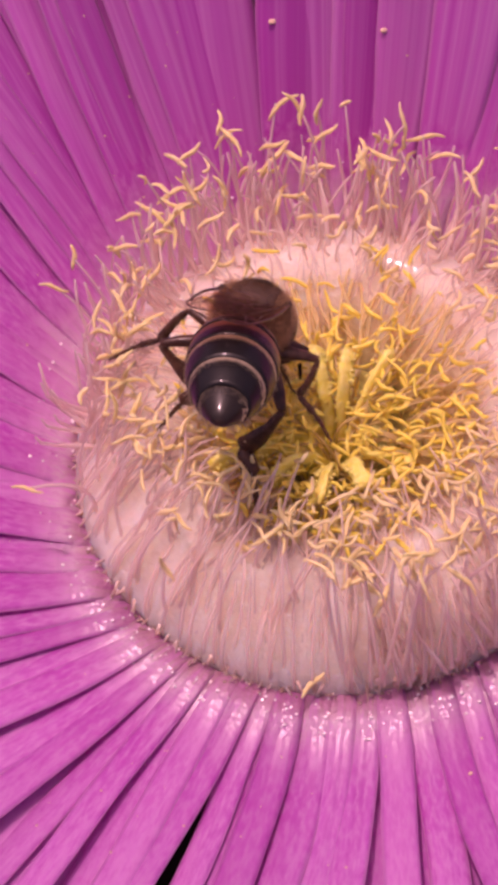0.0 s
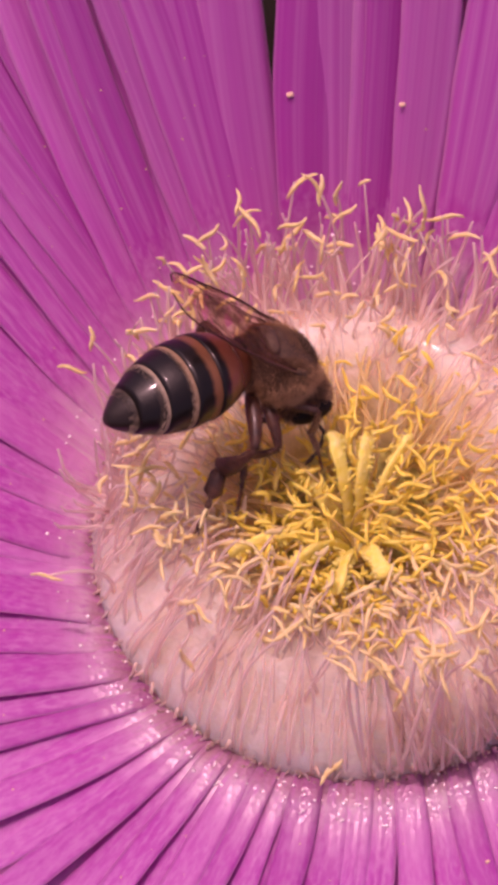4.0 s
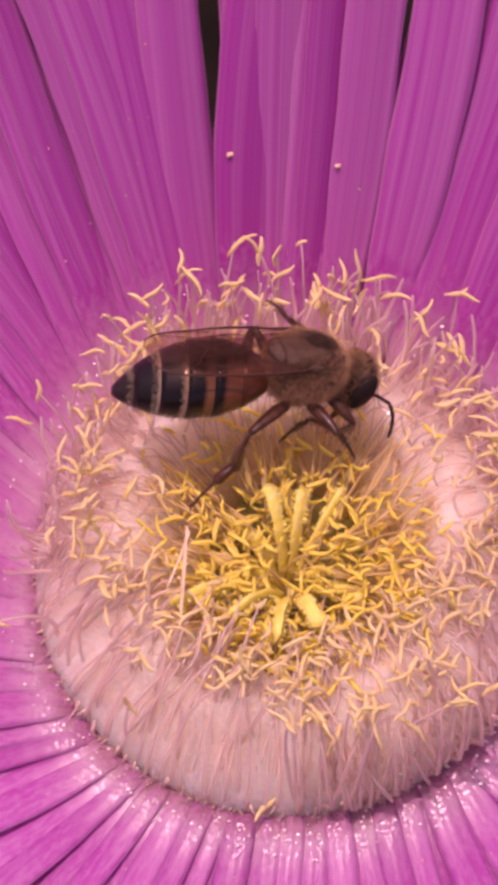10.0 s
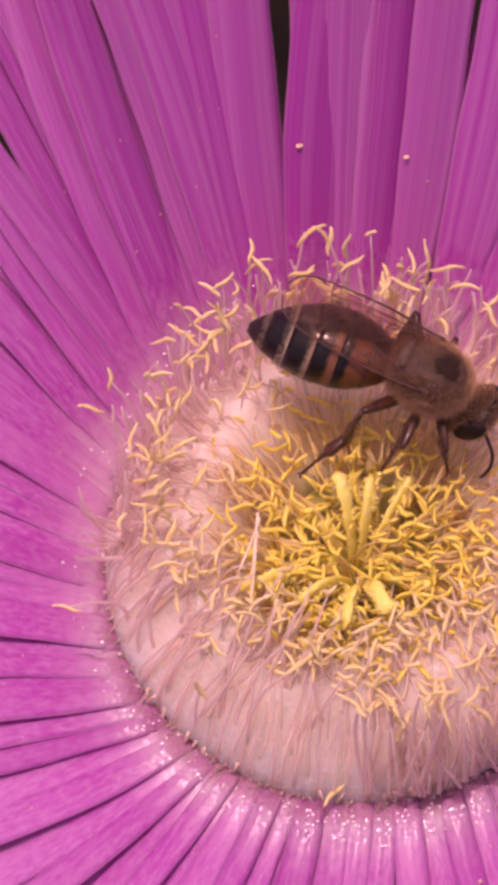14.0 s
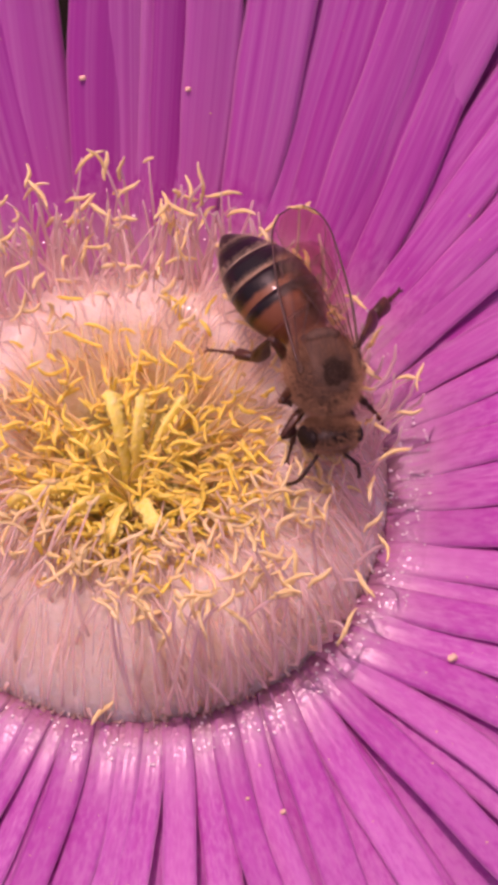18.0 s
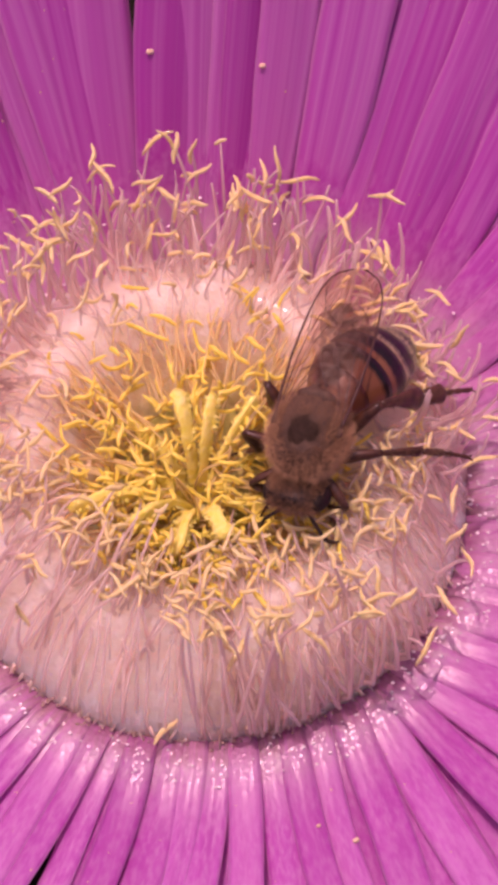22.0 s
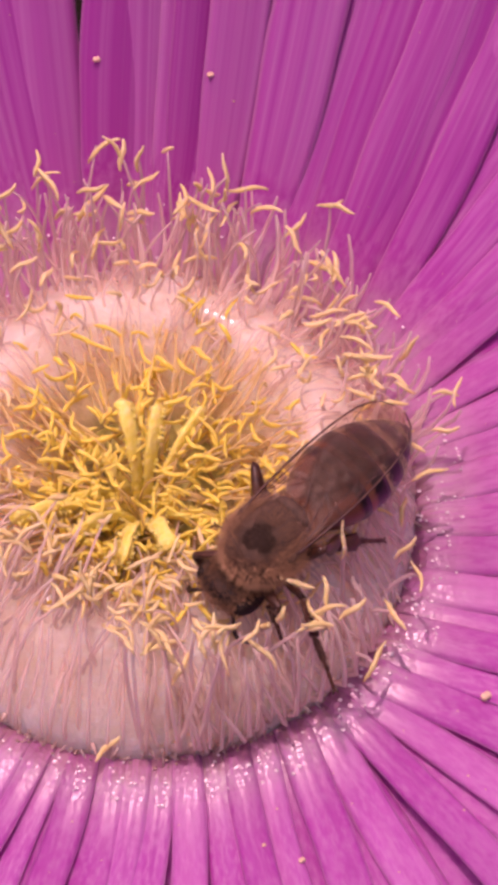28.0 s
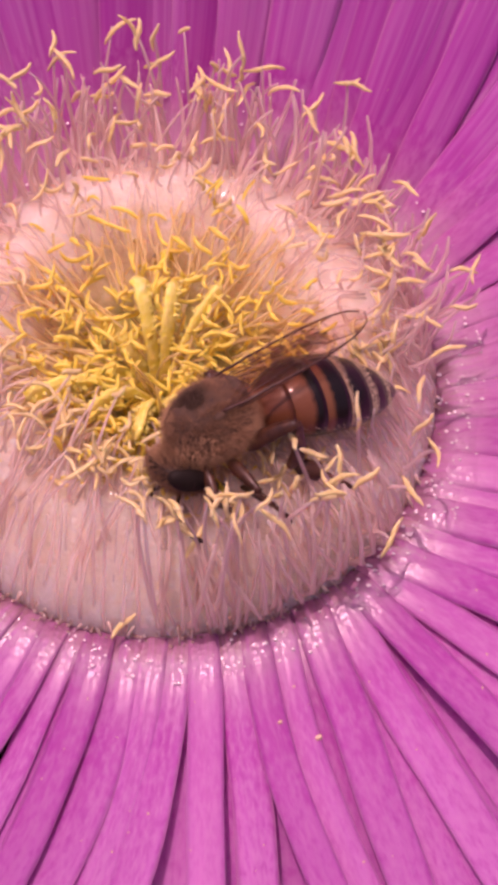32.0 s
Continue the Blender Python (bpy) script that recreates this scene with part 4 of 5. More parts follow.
def build_flower():
    flower = new("flower")
    flower.location = (0, 0, RIM * MM)
    tagged(flower, "open magenta ice plant flower with yellow stamens and pale centre", "flower")
    rng = random.Random(2)
    ring = RIGHT_PETALS + BACK_PETALS + LEFT_PETALS + FRONT_PETALS + SIDE_PETALS
    for i, (a, lean, bend, width) in enumerate(ring):
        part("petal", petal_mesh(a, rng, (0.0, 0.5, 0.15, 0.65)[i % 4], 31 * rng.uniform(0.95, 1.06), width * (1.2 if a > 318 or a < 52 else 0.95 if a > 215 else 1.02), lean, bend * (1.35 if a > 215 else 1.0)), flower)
    for (a, lean, bend, width), (b, lean_b, bend_b, width_b) in zip(ring, ring[1:] + ring[:1]):
        mid = a + ((b - a) % 360) / 2
        if min(abs((mid - g + 180) % 360 - 180) for g in GAPS + SLITS) > 3.2:
            part("petal", petal_mesh(mid % 360, rng, 1.3 if 255 < mid < 350 or mid < 60 else 0.95, 31.5 * rng.uniform(0.93, 1.05), (width + width_b) / 2 * 0.9, (lean + lean_b) / 2, (bend + bend_b) / 2), flower)
    for layer, count, length, width in ((1.6, 70, 33, 2.0), (2.4, 56, 34, 2.5)):
        for i in range(count):
            a = 360 * (i + 0.5 * layer) / count + rng.uniform(-1.6, 1.6)
            near = min(GAPS + SLITS if layer < 2 else GAPS, key=lambda g: abs((a - g + 180) % 360 - 180))
            off = (a - near + 180) % 360 - 180
            if abs(off) < 5.2:
                a = near + math.copysign(6.2, off)
            top = min(ring, key=lambda q: abs((a - q[0] + 180) % 360 - 180))
            lean = 0.4 * top[1]
            part("petal", petal_mesh(a - lean * 0.35, rng, layer, length * rng.uniform(0.93, 1.06), width * rng.uniform(0.86, 1.14), lean, top[2] * 0.3), flower)
    build_cushion(flower)
    build_stamens(flower)
    build_pistil(flower)
    # moist blisters where the petals leave the rim; white beads stand in for glints
    beads = []
    spots = [p for p in petal_points if p.xy.length < 13.6 and p.z > -0.8]
    for _ in range(520):
        p = rng.choice(spots)
        r = rng.uniform(0.03, 0.10)
        v, f = blob((r, r, r * 0.4), (p.x + rng.uniform(-0.2, 0.2), p.y + rng.uniform(-0.2, 0.2), p.z + 0.06), 4, 6)
        beads.append((v, f))
    for _ in range(320):
        a, q, r = rng.uniform(0, 360), rng.uniform(9.2, 11.4), rng.uniform(0.02, 0.05)
        beads.append(blob((r, r, r), polar(q, a, cushion_height(q) + 0.05), 4, 6))
    for _ in range(420):
        a, q = rng.gauss(-22, 22), rng.uniform(10.6, 11.5)
        r = rng.uniform(0.02, 0.055)
        beads.append(blob((r, r, r * 0.7), polar(q, a, cushion_height(q) + 0.04), 4, 6))
    right = [p for p in spots if p.x > 8 and p.y < 3]
    for _ in range(130):
        p, r = rng.choice(right), rng.uniform(0.03, 0.09)
        beads.append(blob((r * 1.3, r, r * 0.35), (p.x + rng.uniform(-0.2, 0.2), p.y + rng.uniform(-0.2, 0.2), p.z + 0.07), 4, 6))
    tagged(part("moist_bead_crust", mesh_of("moist_bead_crust", *joined(beads), BEAD), flower, "pale beads standing in for wet glints round the rim"), kind="stuff")
    # a ragged collar of moist flesh in the crease, over the feet of the petals
    lumps = []
    for k in range(260):
        a, r = 1.385 * k + rng.uniform(-0.7, 0.7), rng.uniform(0.07, 0.15)
        lumps.append(blob((r, r, r * rng.uniform(0.5, 0.8)), polar(rng.uniform(11.25, 11.6), a, rng.uniform(-0.42, -0.2)), 6, 8, 0.9))
        # torn threads that hang over the crease
        if k % 2:
            q, z, l = rng.uniform(11.15, 11.4), rng.uniform(0.0, 0.5), rng.uniform(0.3, 0.9)
            lean = rng.uniform(-2, 2)
            lumps.append(tube([polar(q, a, z), polar(q + 0.22, a + lean * 0.5, z - 0.35 * l), polar(q + 0.15 + 0.5 * l, a + lean, z - 0.6 * l)], [r * 0.8, r * 0.6, r * 0.3], 6))
    tagged(part("crease_collar", mesh_of("crease_collar", *joined(lumps), COLLAR), flower, "ragged moist brownish collar at the petals' feet"), kind="stuff")
    crumbs = []
    for _ in range(380):
        a, r = rng.uniform(0, 360), rng.uniform(0.03, 0.10)
        if (a > 300 or a < 40) and rng.random() < 0.7:
            continue
        p = polar(rng.uniform(11.3, 12.0), a, rng.uniform(-0.35, 0.05))
        crumbs.append(blob((r, r * 0.8, r * 0.7), p, 5, 7, 0.5))
    tagged(part("crease_crust", mesh_of("crease_crust", *joined(crumbs), CRUMB), flower, "brown moist crumbs in the crease round the rim"), kind="stuff")
    # dust of pollen on the petals
    dust, far = [], [p for p in petal_points if 14 < p.xy.length < 36]
    for _ in range(420):
        p, r = rng.choice(far), rng.choice((0.022, 0.028, 0.035, 0.05))
        dust.append(blob((r, r, r), (p.x + rng.uniform(-0.15, 0.15), p.y + rng.uniform(-0.15, 0.15), p.z + r * 0.7), 4, 5))
    tagged(part("pollen_dust", mesh_of("pollen_dust", *joined(dust), GRAIN), flower, "fine pale pollen dust on the petals"), kind="stuff")
    # cup and stalk below
    verts, faces, _ = lathe([(-80, 4.0), (-60, 3.6), (-34, 3.6), (-22, 5.0), (-12, 9.0), (-4, 11.2), (-1.4, 11.5)], 24)
    part("stalk", mesh_of("stalk", [(y, z, x) for x, y, z in verts], faces, GREEN), flower, "green fleshy cup and stalk")
    for k in range(5):
        me = succulent_leaf(26, 8, 0.5)
        part("sepal", me, flower, at=pose(9.5 * math.cos(k * 1.2566) * MM, 9.5 * math.sin(k * 1.2566) * MM, -10 * MM, 0, 14, 54 + k * 72))
    # loose grains on the petals
    for x, y, z, r in ((-2.6, 16.8, 9.4, 0.14), (1.9, 15.9, 8.8, 0.13), (7.0, -15.3, -0.35, 0.12), (5.1, -14.7, -0.15, 0.08), (14.5, -8.7, 0.5, 0.20)):
        v, f, _ = lathe([(-r * 1.5, r * 0.3), (-r * 0.8, r * 0.9), (0, r * 0.75), (r * 0.6, r * 0.95), (r * 1.1, r * 0.3)], 8)
        p = min(petal_points, key=lambda q: (q.x - x) ** 2 + (q.y - y) ** 2 + 0.3 * (q.z - z) ** 2)
        part("pollen_grain", mesh_of("pollen_grain", v, f, GRAIN), flower, at=pose(p.x * MM, p.y * MM, (p.z + r * 0.6) * MM, 20, 30, 40))
    return flower


def build_scraps():
    """Two dry straws that the bee drags up among the stamens, and a withered scrap below the petals."""
    made = []
    for length, bend, g in ((4.8, 0.25, 0.11), (2.6, -0.2, 0.09)):
        pts = [Vector((0, -length * s, bend * math.sin(math.pi * s))) for s in (i / 7 for i in range(8))]
        ob = new("straw", mesh_of("straw", *tube(pts, [g * 0.7, g, g, g * 1.05, g, g, g * 0.9, g * 0.5], 6, 0.6), STRAW))
        tagged(ob, "pale dry straw caught among the yellow stamens", "straw", "straws")
        made.append(ob)
    rng = random.Random(8)
    v, f = [], []
    for i in range(9):
        s = i / 8
        for k in range(5):
            q = k / 4 - 0.5
            v.append((6 * s + rng.uniform(-0.25, 0.25) - 1.3 * abs(q + 0.1) * (1 - s), q * (0.7 + 2.6 * s) + rng.uniform(-0.2, 0.2), 0.6 * math.sin(7 * s + 4 * q) + 1.4 * q * math.sin(5 * q + 6 * s) + rng.uniform(-0.25, 0.25)))
    v += [(x, y, z - 0.25) for x, y, z in v]
    for i in range(8):
        for k in range(4):
            a = i * 5 + k
            f += [(a, a + 5, a + 6, a + 1), (45 + a, 45 + a + 1, 45 + a + 6, 45 + a + 5)]
        f += [(i * 5, i * 5 + 45, i * 5 + 50, i * 5 + 5), (i * 5 + 4, i * 5 + 9, i * 5 + 54, i * 5 + 49)]
    scrap = part("dead_petal", mesh_of("dead_petal", v, f, DRY), flower, "brown withered petal scrap", pose(7.0 * MM, -25.0 * MM, -1.3 * MM, 10, 12, -95))
    return made


# ---- honey bee: +x ahead, z up, middle of the thorax at the origin ----
def hairs(rng, spots, length, thick, lean, mat, name):
    pieces = []
    for p, n in spots:
        d = (n + lean + Vector((rng.gauss(0, 0.28), rng.gauss(0, 0.28), rng.gauss(0, 0.28)))).normalized()
        l = length * rng.uniform(0.55, 1.15)
        b = d.orthogonal().normalized() * thick
        c = d.cross(b)
        tip = p + d * l
        base = p - n * 0.05
        pieces.append(([base + b, base - b * 0.5 + c * 0.87, base - b * 0.5 - c * 0.87, tip], [(0, 1, 3), (1, 2, 3), (2, 0, 3), (2, 1, 0)]))
    return mesh_of(name, *joined(pieces), mat, smooth=False)


def ellipsoid_spots(rng, n, centre, size, keep=lambda d: True):
    out = []
    while len(out) < n:
        d = Vector((rng.gauss(0, 1), rng.gauss(0, 1), rng.gauss(0, 1))).normalized()
        if keep(d):
            out.append((Vector(centre) + Vector((d.x * size[0], d.y * size[1], d.z * size[2])), Vector((d.x / size[0], d.y / size[1], d.z / size[2])).normalized()))
    return out


def blob(size, centre=(0, 0, 0), rings=12, sides=18, bumpy=0.0, power=1.0):
    prof = []
    for i in range(rings + 1):
        a = math.pi * (0.03 + 0.94 * i / rings)
        prof.append((-math.cos(a), math.sin(a) ** power))
    v, f, u = lathe(prof, sides)
    out = []
    for x, y, z in v:
        p = Vector((x, y, z))
        k = 1 + bumpy * noise.noise(p * 3)
        out.append((centre[0] + x * size[0] * k, centre[1] + y * size[1] * k, centre[2] + z * size[2] * k))
    return out, f


ABDOMEN_LEN = 6.9
BEE_SIZE = 0.945


def abdomen_radius(s):
    """Half width along the abdomen, 0 at the waist, 1 at the tip."""
    return 2.06 * (math.sin(math.pi * min(1.0, 0.10 + 0.46 * min(1, s / 0.45))) ** 0.8 if s < 0.45 else math.cos((s - 0.45) / 0.55 * math.pi / 2 * 0.97) ** 0.72)


def abdomen_ring(s, a, grow=1.0):
    r = abdomen_radius(s) * grow * 0.93
    droop = -0.15 - 1.15 * s * s
    return Vector((-ABDOMEN_LEN * s, r * math.cos(a), r * 0.90 * math.sin(a) + droop))


def build_abdomen(bee, rng):
    core_v, core_f = [], []
    steps, sides = 14, 24
    for i in range(steps + 1):
        for k in range(sides):
            core_v.append(abdomen_ring(i / steps, 2 * math.pi * k / sides, 0.95))
    for i in range(steps):
        for k in range(sides):
            a, b = i * sides + k, i * sides + (k + 1) % sides
            core_f.append((a, a + sides, b + sides, b))
    core_f += [tuple(range(sides)), tuple(steps * sides + k for k in range(sides - 1, -1, -1))]
    abdomen = part("abdomen", mesh_of("abdomen", core_v, core_f, BLACK), bee, "banded amber and black abdomen", pose(-1.75 * MM, 0, -0.25 * MM))
    bounds = (0.0, 0.17, 0.36, 0.53, 0.70, 0.86, 1.0)
    for i in range(6):
        s0, s1 = bounds[i], bounds[i + 1]
        v, f, uv = [], [], []
        rows, sides = 7, 26
        for j in range(rows):
            q = j / (rows - 1)
            s = mixed(s0 - (0.03 if i else 0), s1 + (0.012 if i < 5 else 0), q)
            grow = 1.0 + 0.022 * q + (0.0 if j else -0.03)
            for k in range(sides):
                a = radians(mixed(-38, 218, k / (sides - 1)))
                v.append(abdomen_ring(max(0, min(1, s)), a, grow))
                uv.append((k / (sides - 1), q))
        for j in range(rows):
            q = j / (rows - 1)
            s = mixed(s0 - (0.03 if i else 0), s1, q)
            for k in range(sides):
                a = radians(mixed(-38, 218, k / (sides - 1)))
                v.append(abdomen_ring(max(0, min(1, s)), a, 0.93))
                uv.append((k / (sides - 1), q))
        off = rows * sides
        for j in range(rows - 1):
            for k in range(sides - 1):
                a = j * sides + k
                f.append((a, a + sides, a + sides + 1, a + 1))
                f.append((off + a, off + a + 1, off + a + sides + 1, off + a + sides))
        for k in range(sides - 1):
            e = (rows - 1) * sides + k
            f.append((e, e + off, e + off + 1, e + 1))
            f.append((k, k + 1, k + 1 + off, k + off))
        for j in range(rows - 1):
            a, b = j * sides, j * sides + sides - 1
            f.append((a, a + off, a + off + sides, a + sides))
            f.append((b, b + sides, b + sides + off, b + off))
        part("tergite", mesh_of("tergite", v, f, TERGITE[i], uv), abdomen)
    spots = []
    for s, n in ((0.03, 260), (0.10, 160), (0.56, 380), (0.735, 520), (0.885, 300)):
        for _ in range(n):
            a = radians(rng.uniform(-30, 210))
            q = s + rng.uniform(-0.02, 0.02)
            p = abdomen_ring(q, a, 1.02)
            spots.append((p, Vector((-0.25, math.cos(a), math.sin(a))).normalized()))
    tagged(part("abdomen_hair", hairs(rng, spots, 0.20, 0.010, Vector((-3.0, 0, 0)), FUZZ_PALE, "abdomen_hair"), abdomen, "short grey hair bands"), kind="stuff")
    spots = []
    for _ in range(420):
        a = radians(rng.uniform(200, 340))
        p = abdomen_ring(rng.uniform(0.02, 0.9), a, 1.0)
        spots.append((p, Vector((0, math.cos(a), math.sin(a)))))
    tagged(part("belly_hair", hairs(rng, spots, 0.35, 0.02, Vector((-0.8, 0, 0)), FUZZ_PALE, "belly_hair"), abdomen, "fine pale belly hair"), kind="stuff")
    return abdomen


def build_thorax(bee, rng):
    thorax = part("thorax", mesh_of("thorax", *blob((1.95, 1.66, 1.58), bumpy=0.05, power=0.85), FUZZ_SKIN), bee, "brown furry thorax")
    bare = lambda d: d.y ** 2 / 0.20 + (d.x - 0.36) ** 2 / 0.17 < 1 and d.z > 0
    spots = ellipsoid_spots(rng, 9000, (0, 0, 0), (1.92, 1.63, 1.55), lambda d: not bare(d) and (d.z < 0.45 or d.x > 0.55 or abs(d.y) > 0.6))
    tagged(part("thorax_hair", hairs(rng, spots, 0.46, 0.011, Vector((-0.35, 0, 0.1)), FUZZ, "thorax_hair"), thorax, "dense tan thorax hair"), kind="stuff")
    spots = ellipsoid_spots(rng, 6000, (0, 0, 0), (1.92, 1.63, 1.55), lambda d: not bare(d) and d.z > 0.2)
    tagged(part("back_hair", hairs(rng, spots, 0.26, 0.009, Vector((-0.8, 0, 0)), FUZZ_BACK, "back_hair"), thorax, "short brown velvet on the back"), kind="stuff")
    spots = ellipsoid_spots(rng, 1500, (0, 0, 0), (1.92, 1.63, 1.55), bare)
    tagged(part("dark_hair", hairs(rng, spots, 0.24, 0.010, Vector((-0.6, 0, 0)), FUZZ_DARK, "dark_hair"), thorax, "dark bare shield with sparse hair"), kind="stuff")
    verts, faces = [Vector((0.72, 0, 1.52))], []
    for i in range(1, 6):
        for k in range(20):
            a = 2 * math.pi * k / 20
            x, y = 0.36 + 0.42 * i / 5 * math.cos(a) * (1 + 0.12 * math.sin(3 * a)), 0.47 * i / 5 * math.sin(a) * (1 + 0.1 * math.cos(2 * a))
            up = 1.03 - 0.05 * (i / 5) ** 3
            verts.append(Vector((x * 1.95 * up, y * 1.66 * up, math.sqrt(1 - x * x - y * y) * 1.58 * up)))
    for k in range(20):
        q = (k + 1) % 20
        faces.append((0, 1 + k, 1 + q))
        faces += [(1 + 20 * i + k, 21 + 20 * i + k, 21 + 20 * i + q, 1 + 20 * i + q) for i in range(4)]
    part("shield", mesh_of("shield", verts, faces, SHIELD), thorax, "dark bare shield on the back")
    part("scutellum", mesh_of("scutellum", *blob((0.42, 0.85, 0.36), (-1.35, 0, 1.02), bumpy=0.08), FUZZ_SKIN), thorax, "small brown bulge behind the shield")
    # the wing roots
    for side in (1, -1):
        part("wing_root", mesh_of("wing_root", *blob((0.34, 0.16, 0.20), (0.02, side * 1.40, 0.90), bumpy=0.2), FUZZ_SKIN), thorax)
    part("waist", mesh_of("waist", *tube([(-1.3, 0, -0.2), (-1.8, 0, -0.3), (-2.3, 0, -0.35)], [0.9, 0.55, 0.8], 10), BLACK), thorax)


def build_head(bee, rng):
    head = part("head", mesh_of("head", *blob((0.76, 1.46, 1.30), (0.52, 0, -0.25), bumpy=0.06), BLACK), bee, "dark hairy head", pose(2.3 * MM, 0, -0.55 * MM, 0, 32, 0))
    for side in (1, -1):
        part("eye", mesh_of("eye", *blob((0.52, 0.38, 0.98), (0.50, side * 1.08, -0.14)), EYE), head, "large glossy black compound eye")
        joint = Vector((1.2, side * 0.40, -0.35))
        elbow = joint + Vector((0.80, side * 0.85, 0.35))
        end = elbow + Vector((0.85, side * 0.55, -1.35))
        pts = [joint, mixed(joint, elbow, 0.5) + Vector((0, 0, 0.06)), elbow] + bezier(elbow, mixed(elbow, end, 0.5) + Vector((0.3, 0, 0.3)), end, 9)[1:]
        part("antenna", mesh_of("antenna", *tube(pts, [0.11, 0.08, 0.09] + [0.10, 0.085] * 3 + [0.10, 0.05], 8), BLACK), head, "thin black elbowed antenna")
    for k, (x, y) in enumerate(((0.55, 0.0), (0.40, 0.24), (0.40, -0.24))):
        part("ocellus", mesh_of("ocellus", *blob((0.10, 0.10, 0.09), (x, y, 1.02), 6, 8), EYE), head)
    part("mouthparts", mesh_of("mouthparts", *tube([(0.9, 0, -1.3), (1.05, 0, -1.9), (0.95, 0, -2.6)], [0.5, 0.3, 0.12], 8, 0.7), LEG), head)
    spots = ellipsoid_spots(rng, 3200, (0.52, 0, -0.25), (0.76, 1.42, 1.27), lambda d: abs(d.y) < 0.78)
    tagged(part("head_hair", hairs(rng, spots, 0.34, 0.011, Vector((0.2, 0, 0.1)), FUZZ_BACK, "head_hair"), head, "short brown head hair"), kind="stuff")
    # pale tufts behind the head
    spots = ellipsoid_spots(rng, 1500, (0.45, 0, -0.2), (0.80, 1.40, 1.26), lambda d: d.x < -0.25 and abs(d.y) < 0.85)
    tagged(part("collar_hair", hairs(rng, spots, 0.34, 0.010, Vector((-0.3, 0, 0.5)), FUZZ, "collar_hair"), head, "pale tan collar of hair"), kind="stuff")
    return head


def wing_outline(length, width, n=26):
    """Points round a wing from its root along -x; the stiff front edge, nearly straight, at +y."""
    front, rear = [], []
    for i in range(n + 1):
        s = i / n
        tip = 1 if s < 0.80 else math.sqrt(max(0, 1 - ((s - 0.80) / 0.20) ** 2))
        front.append((-length * s, 0.05 + 0.14 * width * math.sin(math.pi * min(1, s * 0.9)) - 0.34 * width * (1 - tip)))
        rear.append((-length * s, -0.06 - 0.86 * width * math.sin(math.pi * min(0.5, 0.08 + s * 0.62)) ** 1.3 * (0.42 + 0.58 * tip)))
    return front, rear


def build_wing(name, bee, side, length, width, turn, veins):
    front, rear = wing_outline(length, width)
    rng = random.Random(int(length * 10) + side)
    cols, verts, faces = 7, [], []
    n = len(front)
    high = lambda x, f: 0.10 * math.sin(x * 1.1) * f + 0.06 * noise.noise(Vector((x, f * 2, side)))
    for layer in (0.011, -0.011):
        for (x, ya), (_, yb) in zip(front, rear):
            for k in range(cols):
                f = k / (cols - 1)
                verts.append((x, side * mixed(ya, yb, f), layer + high(x, f)))
    off = n * cols
    for i in range(n - 1):
        for k in range(cols - 1):
            a = i * cols + k
            faces += [(a, a + 1, a + cols + 1, a + cols), (off + a, off + a + cols, off + a + cols + 1, off + a + 1)]
        a, b = i * cols, i * cols + cols - 1
        faces += [(a, a + cols, a + cols + off, a + off), (b, b + off, b + cols + off, b + cols)]
    wing = part(name, mesh_of(name, verts, faces, WING), bee, "clear brownish veined wing folded over the back", turn)
    lines = [[(x, y) for x, y in front]]
    for s0, f0, s1, f1 in veins:
        line = []
        for j in range(7):
            q = j / 6
            s, f = mixed(s0, s1, q), mixed(f0, f1, q)
            i = min(n - 1, int(s * (n - 1)))
            line.append((-length * s, mixed(front[i][1], rear[i][1], f)))
        lines.append(line)
    for j, line in enumerate(lines):
        g = (0.062 if name == "forewing" else 0.026) if j == 0 else 0.020
        pts = [(x, side * y, 0.0 + high(x, 0.2)) for x, y in line]
        part("vein", mesh_of("vein", *tube(pts, [g * mixed(1.2, 0.6, i / len(pts)) for i in range(len(pts))], 5), VEIN), wing)
    return wing


def build_wings(bee):
    veins = ((0.02, 0.2, 0.70, 0.25), (0.02, 0.4, 0.62, 0.62), (0.05, 0.7, 0.5, 0.98), (0.30, 0.28, 0.36, 0.56), (0.5, 0.26, 0.44, 0.8), (0.70, 0.25, 0.62, 0.62), (0.62, 0.62, 0.72, 0.95), (0.70, 0.25, 0.88, 0.05), (0.55, 0.12, 0.72, 0.04))
    hind = ((0.02, 0.3, 0.6, 0.2), (0.04, 0.6, 0.55, 0.7), (0.35, 0.27, 0.4, 0.64), (0.6, 0.2, 0.85, 0.4))
    made = []
    for side in (1, -1):
        made.append(build_wing("forewing", bee, side, 7.6, 2.7, pose(-0.1 * MM, side * 1.42 * MM, (1.02 + 0.10 * side) * MM, side * -8, 4, side * 3), veins))
        made.append(build_wing("hindwing", bee, side, 5.3, 1.9, pose(-0.8 * MM, side * 1.38 * MM, (0.84 + 0.08 * side) * MM, side * -10, 4, side * 6), hind))
    return made


# hip, lengths of femur, tibia and foot, girth, and where the foot stands at rest; for the left side
LEGS = (
    ((1.1, 0.8, -1.25), (1.7, 1.45, 1.6), 0.23, (2.5, 1.9, -3.1)),
    ((0.1, 1.0, -1.35), (2.1, 1.8, 2.3), 0.25, (-0.1, 4.2, -3.0)),
    ((-0.9, 1.0, -1.25), (2.5, 2.7, 2.8), 0.30, (-3.6, 3.6, -3.2)),
)


